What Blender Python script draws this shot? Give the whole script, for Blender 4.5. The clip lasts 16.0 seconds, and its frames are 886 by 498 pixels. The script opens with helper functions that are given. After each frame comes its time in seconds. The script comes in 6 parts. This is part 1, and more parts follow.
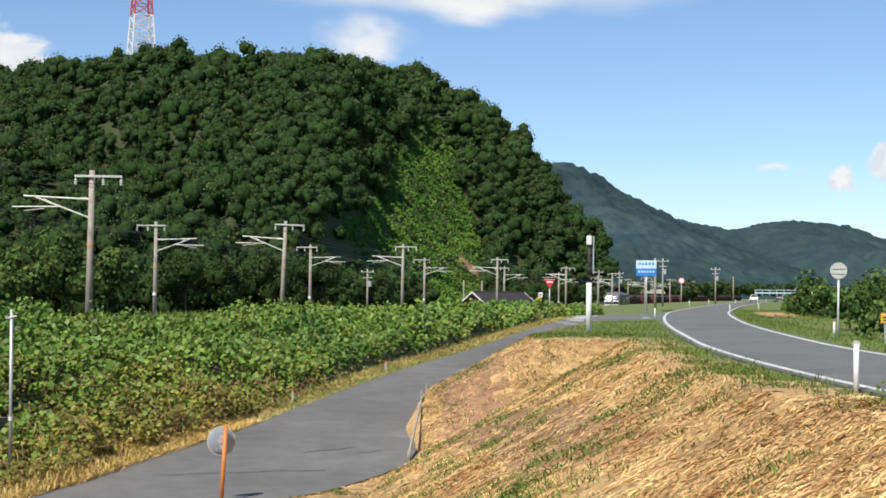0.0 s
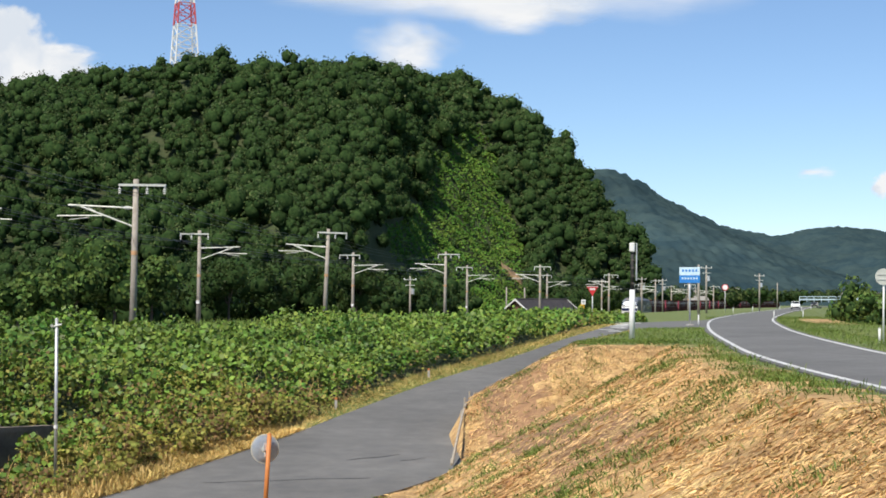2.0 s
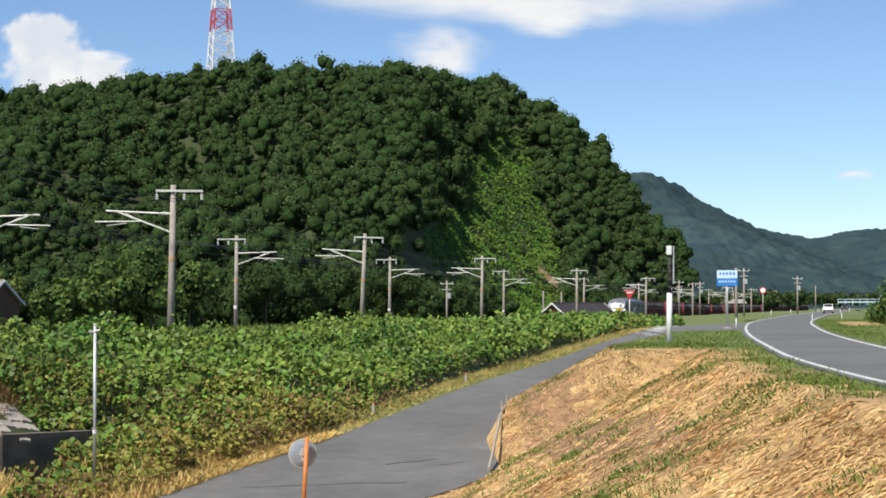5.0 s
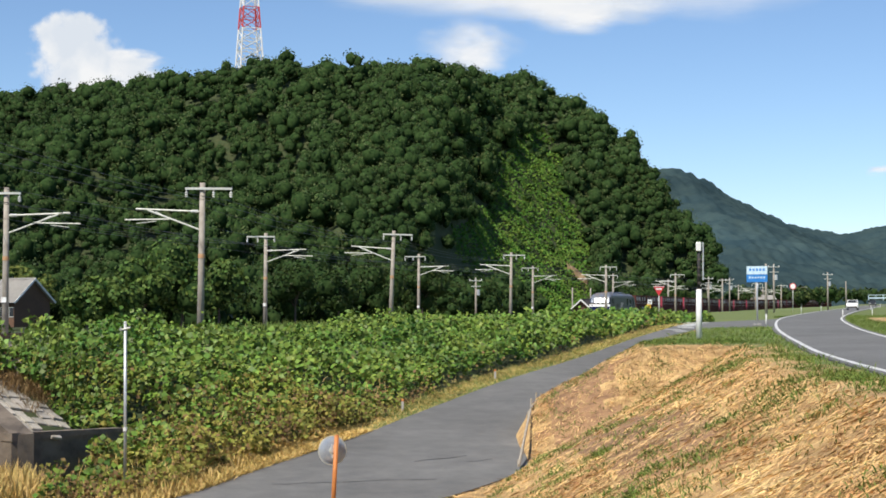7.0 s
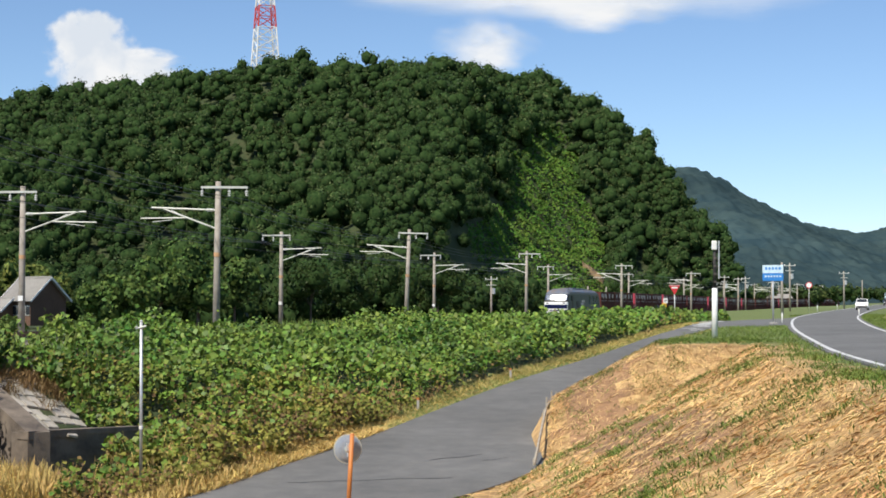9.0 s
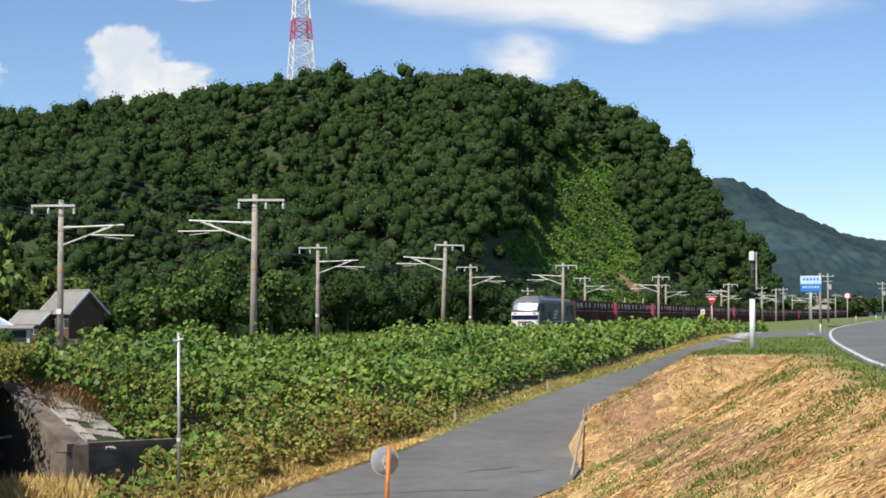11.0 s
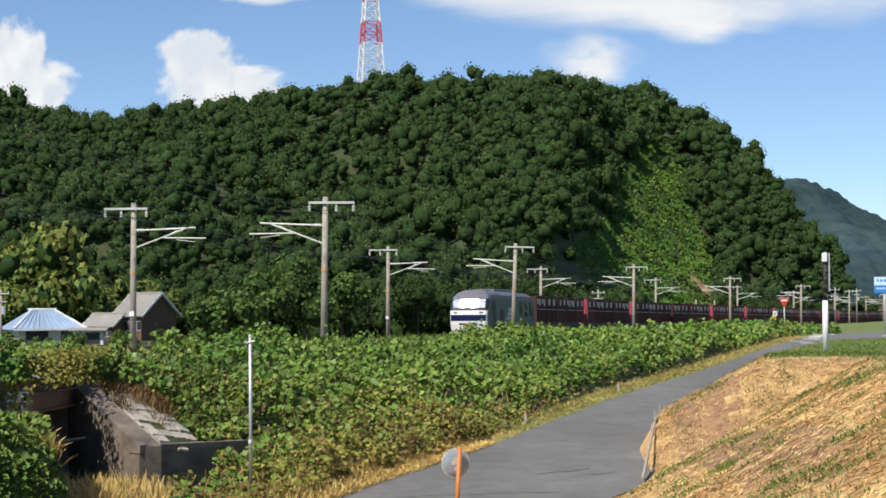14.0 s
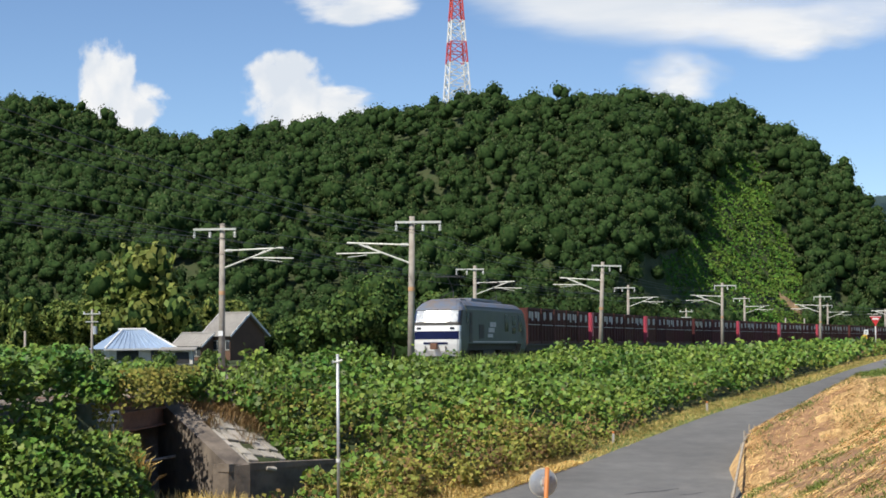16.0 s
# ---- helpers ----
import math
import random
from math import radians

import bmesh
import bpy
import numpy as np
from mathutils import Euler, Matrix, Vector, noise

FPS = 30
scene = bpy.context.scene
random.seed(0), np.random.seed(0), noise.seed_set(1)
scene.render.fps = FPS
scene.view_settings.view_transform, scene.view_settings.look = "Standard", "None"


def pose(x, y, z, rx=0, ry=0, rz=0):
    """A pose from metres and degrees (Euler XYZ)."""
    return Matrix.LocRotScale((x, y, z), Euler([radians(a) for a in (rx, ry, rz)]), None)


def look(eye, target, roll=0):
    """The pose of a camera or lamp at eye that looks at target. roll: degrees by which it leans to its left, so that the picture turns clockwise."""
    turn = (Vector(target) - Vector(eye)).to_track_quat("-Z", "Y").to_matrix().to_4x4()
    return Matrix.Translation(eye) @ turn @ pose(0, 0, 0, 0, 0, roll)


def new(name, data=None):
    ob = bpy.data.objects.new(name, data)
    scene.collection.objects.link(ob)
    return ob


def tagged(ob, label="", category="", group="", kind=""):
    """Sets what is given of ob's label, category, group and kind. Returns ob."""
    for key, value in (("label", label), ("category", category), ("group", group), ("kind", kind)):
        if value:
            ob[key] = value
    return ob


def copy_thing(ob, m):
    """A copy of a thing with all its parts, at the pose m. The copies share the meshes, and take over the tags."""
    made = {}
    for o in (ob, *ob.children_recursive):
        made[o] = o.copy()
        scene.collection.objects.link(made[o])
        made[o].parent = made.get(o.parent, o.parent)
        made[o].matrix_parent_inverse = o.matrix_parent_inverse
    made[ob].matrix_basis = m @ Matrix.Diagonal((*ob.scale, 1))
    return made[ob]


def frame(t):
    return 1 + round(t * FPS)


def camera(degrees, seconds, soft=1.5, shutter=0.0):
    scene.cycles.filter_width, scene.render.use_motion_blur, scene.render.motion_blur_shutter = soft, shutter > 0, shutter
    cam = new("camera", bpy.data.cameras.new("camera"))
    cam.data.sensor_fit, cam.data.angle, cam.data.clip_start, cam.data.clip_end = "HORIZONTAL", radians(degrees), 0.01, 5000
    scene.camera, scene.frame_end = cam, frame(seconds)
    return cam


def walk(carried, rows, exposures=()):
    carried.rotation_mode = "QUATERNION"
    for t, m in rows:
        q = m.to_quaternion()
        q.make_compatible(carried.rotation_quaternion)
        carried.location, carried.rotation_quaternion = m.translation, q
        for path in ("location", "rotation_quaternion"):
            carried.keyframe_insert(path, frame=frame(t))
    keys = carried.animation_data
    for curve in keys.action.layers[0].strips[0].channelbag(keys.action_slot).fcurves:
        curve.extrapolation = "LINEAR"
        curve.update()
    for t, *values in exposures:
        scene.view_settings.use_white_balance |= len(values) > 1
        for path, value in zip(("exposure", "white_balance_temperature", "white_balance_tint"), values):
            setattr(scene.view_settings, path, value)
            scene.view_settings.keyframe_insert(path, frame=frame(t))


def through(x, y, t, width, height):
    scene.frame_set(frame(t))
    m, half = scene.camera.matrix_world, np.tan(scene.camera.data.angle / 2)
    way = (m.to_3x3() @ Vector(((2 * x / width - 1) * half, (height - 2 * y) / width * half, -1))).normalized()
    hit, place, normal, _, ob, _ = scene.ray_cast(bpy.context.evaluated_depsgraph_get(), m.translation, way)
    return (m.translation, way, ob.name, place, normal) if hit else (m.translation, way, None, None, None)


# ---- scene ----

# ---------------- camera ----------------
EYE = 1.5
cam = camera(28.62, 16.0, soft=1.7)
ROWS = [
    (0.0, -3.577, 1.470, -0.288),
    (0.5, -3.213, 1.679, -0.224),
    (1.0, -2.782, 1.768, -0.188),
    (1.5, -2.409, 1.760, -0.150),
    (2.0, -2.168, 1.712, -0.124),
    (2.5, -1.997, 1.703, -0.064),
    (3.0, -1.785, 1.616, -0.002),
    (3.5, -1.746, 1.624, -0.013),
    (4.0, -1.605, 1.755, 0.022),
    (4.5, -1.299, 1.859, 0.071),
    (7.0, 0.000, 1.750, 0.250),
    (7.5, 0.023, 1.737, 0.347),
    (8.0, 0.104, 1.704, 0.332),
    (8.5, 0.277, 1.670, 0.245),
    (11.0, 1.714, 2.107, 0.389),
    (11.5, 2.032, 2.125, 0.327),
    (12.0, 2.429, 2.033, 0.278),
    (12.5, 3.072, 1.971, 0.291),
    (13.0, 3.511, 2.018, 0.369),
    (13.5, 3.738, 2.120, 0.382),
    (14.0, 4.027, 2.189, 0.447),
    (14.5, 4.455, 2.247, 0.527),
    (15.0, 5.039, 2.445, 0.642),
    (15.5, 5.885, 2.718, 0.651),
    (16.0, 6.890, 2.847, 0.536)
]
walk(cam, [(t, pose(0, 0, EYE, 90 + pitch, roll, yaw)) for t, yaw, pitch, roll in ROWS])

# ---------------- world and sun ----------------
SUN_EL, SUN_FROM = 51.0, Vector((-0.56, -0.83, 0)).normalized()
world = bpy.data.worlds.new("sky")
scene.world = world
world.use_nodes = True
wn = world.node_tree
sky = wn.nodes.new("ShaderNodeTexSky")
sky.sky_type, sky.sun_disc = "NISHITA", False
sky.sun_elevation = radians(SUN_EL)
sky.sun_rotation = math.atan2(SUN_FROM.x, SUN_FROM.y)
sky.air_density, sky.dust_density, sky.ozone_density = 0.75, 0.0, 4.5
wn.links.new(sky.outputs["Color"], wn.nodes["Background"].inputs["Color"])
wn.nodes["Background"].inputs["Strength"].default_value = 0.13
sun = new("sun", bpy.data.lights.new("sun", "SUN"))
sun.data.energy, sun.data.angle, sun.data.color = 5.7, radians(0.53), (1.0, 0.93, 0.82)
sun.matrix_world = look(SUN_FROM * math.cos(radians(SUN_EL)) * 100 + Vector((0, 0, 100 * math.sin(radians(SUN_EL)))), (0, 0, 0))
scene.view_settings.exposure = 0.0

# ---------------- mesh helpers ----------------
def mesh_of(name, verts, faces, mats, smooth=False, index=None):
    me = bpy.data.meshes.new(name)
    me.from_pydata([tuple(v) for v in verts], [], [tuple(q) for q in faces])
    for m in (mats if isinstance(mats, (list, tuple)) else [mats]):
        me.materials.append(m)
    if index is not None:
        me.polygons.foreach_set("material_index", np.asarray(index, dtype=np.int32))
    if smooth:
        me.polygons.foreach_set("use_smooth", np.ones(len(me.polygons), dtype=bool))
    me.update()
    return me


def quads_mesh(name, corners, mat, smooth=False):
    """corners: n x 4 x 3."""
    corners = np.asarray(corners, dtype=np.float32)
    n = len(corners)
    me = bpy.data.meshes.new(name)
    me.vertices.add(n * 4)
    me.vertices.foreach_set("co", corners.reshape(-1))
    me.loops.add(n * 4)
    me.loops.foreach_set("vertex_index", np.arange(n * 4, dtype=np.int32))
    me.polygons.add(n)
    me.polygons.foreach_set("loop_start", np.arange(0, n * 4, 4, dtype=np.int32))
    me.materials.append(mat)
    me.update(calc_edges=True)
    me.validate()
    return me


def box(bm, c, size, m=None, bevel=0.0):
    r = bmesh.ops.create_cube(bm, size=1.0)
    vs = r["verts"]
    bmesh.ops.scale(bm, vec=size, verts=vs)
    if bevel:
        es = list({e for v in vs for e in v.link_edges})
        g = bmesh.ops.bevel(bm, geom=es, offset=bevel, segments=1, affect="EDGES")
        vs = [v for v in g["verts"]] + [v for v in vs if v.is_valid]
        vs = list(set(vs))
    bmesh.ops.translate(bm, vec=c, verts=vs)
    if m is not None:
        bmesh.ops.transform(bm, matrix=m, verts=vs)
    return vs


def tube(bm, a, b, r0, r1=None, n=10, caps=True):
    a, b = Vector(a), Vector(b)
    r1 = r0 if r1 is None else r1
    d = b - a
    m = Matrix.Translation((a + b) / 2) @ d.to_track_quat("Z", "Y").to_matrix().to_4x4()
    return bmesh.ops.create_cone(bm, cap_ends=caps, segments=n, radius1=r0, radius2=r1, depth=d.length, matrix=m)["verts"]


def ball(bm, c, r, scale=(1, 1, 1), sub=2):
    return bmesh.ops.create_icosphere(bm, subdivisions=sub, radius=1, matrix=Matrix.Translation(c) @ Matrix.Diagonal((r * scale[0], r * scale[1], r * scale[2], 1)))["verts"]


def prism(bm, pts, a, b, axis="y"):
    """A closed outline pts (u, w) pushed from a to b along an axis."""
    def at(u, w, k):
        return (u, k, w) if axis == "y" else (k, u, w) if axis == "x" else (u, w, k)
    lo = [bm.verts.new(at(u, w, a)) for u, w in pts]
    hi = [bm.verts.new(at(u, w, b)) for u, w in pts]
    n = len(pts)
    for i in range(n):
        bm.faces.new((lo[i], lo[(i + 1) % n], hi[(i + 1) % n], hi[i]))
    bm.faces.new(lo[::-1])
    bm.faces.new(hi)
    bmesh.ops.recalc_face_normals(bm, faces=bm.faces[:])


def build(fn, *args):
    bm = bmesh.new()
    fn(bm, *args)
    return bm


def part(name, bm, material, parent=None, label="", smooth=False):
    me = bpy.data.meshes.new(name)
    bm.to_mesh(me)
    bm.free()
    me.materials.append(material)
    if smooth:
        me.polygons.foreach_set("use_smooth", np.ones(len(me.polygons), dtype=bool))
    ob = new(name, me)
    if parent is not None:
        ob.parent = parent
    if label:
        tagged(ob, label)
    return ob


def boxes(*items, bevel=0.0):
    bm = bmesh.new()
    for c, s in items:
        box(bm, c, s, bevel=bevel)
    return bm


def tubes(*items, n=10):
    bm = bmesh.new()
    for it in items:
        tube(bm, *it, n=n)
    return bm


# ---------------- materials ----------------
def material(name, color, color2=None, scale=5.0, rough=0.7, metal=0.0, bump=0.0, bump_scale=None, detail=6.0, island=None, coords="Object", spread=0.12, spec=0.5):
    """Two colours mixed by noise at two scales, fine bump, and a change from piece to piece."""
    m = bpy.data.materials.new(name)
    m.use_nodes = True
    t = m.node_tree
    b = t.nodes["Principled BSDF"]
    b.inputs["Roughness"].default_value, b.inputs["Metallic"].default_value = rough, metal
    b.inputs["Specular IOR Level"].default_value = spec
    tc = t.nodes.new("ShaderNodeTexCoord")
    n1 = t.nodes.new("ShaderNodeTexNoise")
    n1.inputs["Scale"].default_value, n1.inputs["Detail"].default_value, n1.inputs["Roughness"].default_value = scale, detail, 0.65
    t.links.new(tc.outputs[coords], n1.inputs["Vector"])
    ramp = t.nodes.new("ShaderNodeMapRange")
    ramp.inputs["From Min"].default_value, ramp.inputs["From Max"].default_value = 0.35, 0.65
    t.links.new(n1.outputs["Fac"], ramp.inputs["Value"])
    mix = t.nodes.new("ShaderNodeMix")
    mix.data_type = "RGBA"
    c2 = color2 or tuple(c * 0.8 for c in color)
    mix.inputs["A"].default_value, mix.inputs["B"].default_value = (*color, 1), (*c2, 1)
    t.links.new(ramp.outputs["Result"], mix.inputs["Factor"])
    out = mix.outputs["Result"]
    n2 = t.nodes.new("ShaderNodeTexNoise")
    n2.inputs["Scale"].default_value, n2.inputs["Detail"].default_value = scale * 0.13, 3
    t.links.new(tc.outputs[coords], n2.inputs["Vector"])
    hv = t.nodes.new("ShaderNodeHueSaturation")
    mr = t.nodes.new("ShaderNodeMapRange")
    mr.inputs["From Min"].default_value, mr.inputs["From Max"].default_value = 0.3, 0.7
    mr.inputs["To Min"].default_value, mr.inputs["To Max"].default_value = 1 - spread, 1 + spread
    t.links.new(n2.outputs["Fac"], mr.inputs["Value"])
    t.links.new(mr.outputs["Result"], hv.inputs["Value"])
    t.links.new(out, hv.inputs["Color"])
    out = hv.outputs["Color"]
    if island:
        src = t.nodes.new("ShaderNodeNewGeometry").outputs["Random Per Island"] if island[0] == "island" else t.nodes.new("ShaderNodeObjectInfo").outputs["Random"]
        hv2 = t.nodes.new("ShaderNodeHueSaturation")
        for key, amount, centre in (("Value", island[1], 1.0), ("Hue", island[2], 0.5)):
            r = t.nodes.new("ShaderNodeMapRange")
            r.inputs["To Min"].default_value, r.inputs["To Max"].default_value = centre - amount, centre + amount
            if key == "Hue":
                wrap = t.nodes.new("ShaderNodeMath")
                wrap.operation, wrap.inputs[1].default_value = "MULTIPLY", 7.31
                fr = t.nodes.new("ShaderNodeMath")
                fr.operation = "FRACT"
                t.links.new(src, wrap.inputs[0])
                t.links.new(wrap.outputs[0], fr.inputs[0])
                t.links.new(fr.outputs[0], r.inputs["Value"])
            else:
                t.links.new(src, r.inputs["Value"])
            t.links.new(r.outputs["Result"], hv2.inputs[key])
        t.links.new(out, hv2.inputs["Color"])
        out = hv2.outputs["Color"]
    t.links.new(out, b.inputs["Base Color"])
    if bump:
        n3 = t.nodes.new("ShaderNodeTexNoise")
        n3.inputs["Scale"].default_value, n3.inputs["Detail"].default_value = bump_scale or scale * 4, 4
        t.links.new(tc.outputs[coords], n3.inputs["Vector"])
        bp = t.nodes.new("ShaderNodeBump")
        bp.inputs["Strength"].default_value, bp.inputs["Distance"].default_value = bump, 0.02
        t.links.new(n3.outputs["Fac"], bp.inputs["Height"])
        t.links.new(bp.outputs["Normal"], b.inputs["Normal"])
    return m


def foliage(name, color, color2, scale=0.08, value=0.35, hue=0.025, through=0.2, gloss=0.12):
    """Leaves: some light comes through, each leaf differs a little, whole stands differ by noise."""
    m = material(name, color, color2, scale=scale, rough=0.55, island=("island", value, hue), spread=0.22, spec=gloss)
    t = m.node_tree
    b = t.nodes["Principled BSDF"]
    tr = t.nodes.new("ShaderNodeBsdfTranslucent")
    t.links.new(b.inputs["Base Color"].links[0].from_socket, tr.inputs["Color"])
    mx = t.nodes.new("ShaderNodeMixShader")
    mx.inputs["Fac"].default_value = through
    t.links.new(b.outputs["BSDF"], mx.inputs[1])
    t.links.new(tr.outputs["BSDF"], mx.inputs[2])
    t.links.new(mx.outputs["Shader"], t.nodes["Material Output"].inputs["Surface"])
    return m


ASPHALT = material("asphalt", (0.128, 0.128, 0.124), (0.168, 0.166, 0.158), scale=1.4, rough=0.85, bump=0.5, bump_scale=60, spread=0.16)
ROADPAINT = material("road_paint", (0.70, 0.70, 0.67), (0.52, 0.52, 0.50), scale=6, rough=0.6)
STRAW = material("cut_straw", (0.60, 0.41, 0.18), (0.29, 0.165, 0.07), scale=3.0, rough=0.9, bump=1.0, bump_scale=22, spread=0.28, detail=9)
TURF = material("turf", (0.10, 0.15, 0.035), (0.17, 0.19, 0.055), scale=0.8, rough=0.9, bump=1.0, bump_scale=12)
# Undergrowth ground: dark base colour holds the shade in gaps between leaves.
UNDER_SHADE = material("undergrowth", (0.03, 0.05, 0.014), (0.05, 0.06, 0.02), scale=0.6, rough=0.95, bump=1.0, bump_scale=5)
FIELD = material("field", (0.13, 0.18, 0.045), (0.17, 0.2, 0.07), scale=0.05, rough=0.95)
SCAR = material("bare_earth", (0.36, 0.25, 0.14), (0.24, 0.16, 0.09), scale=0.6, rough=0.95, bump=1.0, bump_scale=3)
TRODDEN = material("trodden_soil", (0.36, 0.215, 0.105), (0.20, 0.11, 0.06), scale=2.6, rough=0.95, bump=1.0, bump_scale=16, spread=0.25, detail=9)
BALLAST = material("ballast", (0.17, 0.14, 0.115), (0.26, 0.22, 0.18), scale=9, rough=0.95, bump=1.0, bump_scale=22)
CONCRETE = material("concrete", (0.42, 0.40, 0.37), (0.32, 0.30, 0.27), scale=1.5, rough=0.85, bump=0.3, bump_scale=20)
DARK_CONCRETE = material("stained_concrete", (0.23, 0.19, 0.15), (0.10, 0.082, 0.068), scale=1.1, rough=0.9, bump=0.4, bump_scale=12, spread=0.3)
POLE_CONCRETE = material("pole_concrete", (0.37, 0.335, 0.285), (0.27, 0.235, 0.195), scale=2.5, rough=0.85, bump=0.2, bump_scale=18)
GALV = material("galvanised_steel", (0.62, 0.63, 0.63), (0.5, 0.51, 0.52), scale=5, rough=0.45, metal=0.5)
PALE_STEEL = material("pale_steel", (0.56, 0.57, 0.52), (0.44, 0.45, 0.40), scale=4, rough=0.5, metal=0.15)
WHITE_PAINT = material("white_paint", (0.80, 0.80, 0.78), (0.70, 0.69, 0.66), scale=4, rough=0.5)
RUST = material("rusty_steel", (0.20, 0.10, 0.06), (0.13, 0.07, 0.045), scale=5, rough=0.9)
ORANGE = material("orange_paint", (0.62, 0.23, 0.055), (0.5, 0.17, 0.045), scale=5, rough=0.55)
FADED_ORANGE = material("faded_orange_paint", (0.55, 0.30, 0.14), (0.46, 0.27, 0.14), scale=5, rough=0.7)
INSULATOR = material("porcelain", (0.75, 0.75, 0.72), rough=0.25)
BLACK = material("black_rubber", (0.02, 0.02, 0.02), (0.035, 0.033, 0.03), scale=6, rough=0.7)
WIRE = material("wire", (0.05, 0.05, 0.05), rough=0.5, metal=0.5)
RED = material("red_paint", (0.62, 0.035, 0.04), (0.55, 0.03, 0.035), scale=4, rough=0.45)
TOWER_RED = material("tower_red", (0.60, 0.07, 0.06), (0.5, 0.06, 0.05), scale=2, rough=0.5)
BLUE = material("blue_sign_paint", (0.03, 0.23, 0.62), (0.03, 0.2, 0.56), scale=4, rough=0.4)
LIGHT_BLUE = material("pale_blue_sign_paint", (0.62, 0.78, 0.86), rough=0.4)
YELLOW = material("yellow_paint", (0.72, 0.42, 0.03), (0.66, 0.38, 0.03), scale=4, rough=0.5)
WOOD = material("weathered_wood", (0.42, 0.37, 0.30), (0.3, 0.26, 0.2), scale=7, rough=0.9, bump=0.4)
# Glass drawn as bright metal: sky glare is put into its colour.
WINDSCREEN = material("glare_windscreen", (0.62, 0.66, 0.70), (0.48, 0.52, 0.56), scale=1, rough=0.19, metal=1.0)
GLASS_DARK = material("dark_glass", (0.03, 0.035, 0.04), (0.05, 0.055, 0.06), scale=1, rough=0.06, spec=0.8)
MIRROR_BACK = material("mirror_back", (0.40, 0.45, 0.50), (0.27, 0.31, 0.36), scale=5, rough=0.4, metal=0.3)
LOCO_GREY = material("loco_grey", (0.082, 0.090, 0.070), (0.066, 0.074, 0.058), scale=3, rough=0.55, spec=0.3)
LOCO_WHITE = material("loco_white", (0.82, 0.82, 0.80), (0.74, 0.74, 0.71), scale=3, rough=0.3)
LOCO_BLUE = material("loco_navy", (0.012, 0.022, 0.12), (0.015, 0.025, 0.1), scale=3, rough=0.3)
LOCO_ROOF = material("loco_roof", (0.10, 0.15, 0.23), (0.17, 0.14, 0.12), scale=1.2, rough=0.6)
WAGON_GREY = material("wagon_underframe", (0.06, 0.055, 0.05), (0.1, 0.08, 0.065), scale=5, rough=0.85)
CONTAINER = material("container_maroon", (0.125, 0.040, 0.036), (0.085, 0.030, 0.027), scale=2.2, rough=0.75, spec=0.2, island=("object", 0.28, 0.012))
CONTAINER_DOOR = material("container_bright_red", (0.42, 0.05, 0.09), (0.36, 0.05, 0.07), scale=2.2, rough=0.5)
PALE_MARK = material("pale_lettering", (0.62, 0.55, 0.53), (0.5, 0.42, 0.4), scale=7, rough=0.7)
ROOF_DARK = material("dark_roof_tiles", (0.035, 0.032, 0.036), (0.055, 0.05, 0.05), scale=4, rough=0.6, island=("object", 0.25, 0.0))
ROOF_GREY = material("grey_roof", (0.34, 0.32, 0.29), (0.28, 0.265, 0.24), scale=3, rough=0.7)
ROOF_BLUE = material("blue_tin_roof", (0.33, 0.44, 0.60), (0.40, 0.5, 0.63), scale=2, rough=0.35, metal=0.2)
PLASTER = material("plaster", (0.66, 0.62, 0.54), (0.56, 0.52, 0.45), scale=2, rough=0.9)
BROWN_WALL = material("brown_timber_wall", (0.17, 0.09, 0.055), (0.12, 0.07, 0.045), scale=4, rough=0.85)
BARK = material("bark", (0.12, 0.09, 0.065), (0.08, 0.06, 0.045), scale=5, rough=0.95, bump=0.6)
HILL_LEAF = foliage("hill_foliage", (0.028, 0.060, 0.020), (0.090, 0.122, 0.040), scale=0.075, value=0.28)
# Darker leaf copy: the shade of the lower woods is put into its colour.
SHADED_LEAF = foliage("shaded_foliage", (0.022, 0.045, 0.012), (0.046, 0.070, 0.017), scale=0.15, value=0.3)
# Crown cores: darker than the leaves, inner shade put into the colour.
HILL_CORE = material("inner_foliage_shade", (0.017, 0.038, 0.013), (0.044, 0.074, 0.024), scale=1.3, rough=0.95, bump=1.0, bump_scale=2.2, spread=0.25, spec=0.0)
VINE_LEAF = foliage("vine_foliage", (0.075, 0.135, 0.030), (0.115, 0.165, 0.04), scale=0.05, value=0.4)
CLEARING_LEAF = foliage("clearing_foliage", (0.060, 0.145, 0.020), (0.120, 0.205, 0.034), scale=0.12, value=0.4)
KUDZU_LEAF = foliage("kudzu_foliage", (0.070, 0.155, 0.020), (0.175, 0.245, 0.038), scale=0.22, value=0.5, through=0.13, gloss=0.35)
YELLOW_LEAF = foliage("yellowing_foliage", (0.30, 0.27, 0.06), (0.2, 0.22, 0.05), scale=0.3, value=0.4)
BROWN_LEAF = foliage("withered_foliage", (0.24, 0.155, 0.07), (0.17, 0.115, 0.05), scale=0.4, value=0.4, hue=0.012)
BAMBOO_LEAF = foliage("bamboo_foliage", (0.19, 0.21, 0.05), (0.12, 0.17, 0.04), scale=0.1, value=0.35)
GRASS_BLADE = foliage("grass_blades", (0.12, 0.20, 0.035), (0.19, 0.23, 0.06), scale=0.5, value=0.4)
STRAW_BLADE = foliage("straw_blades", (0.74, 0.54, 0.25), (0.45, 0.26, 0.11), scale=0.5, value=0.55, hue=0.012, through=0.1)
DRY_BLADE = foliage("dry_grass_blades", (0.72, 0.54, 0.21), (0.58, 0.42, 0.15), scale=0.5, value=0.35, hue=0.015)
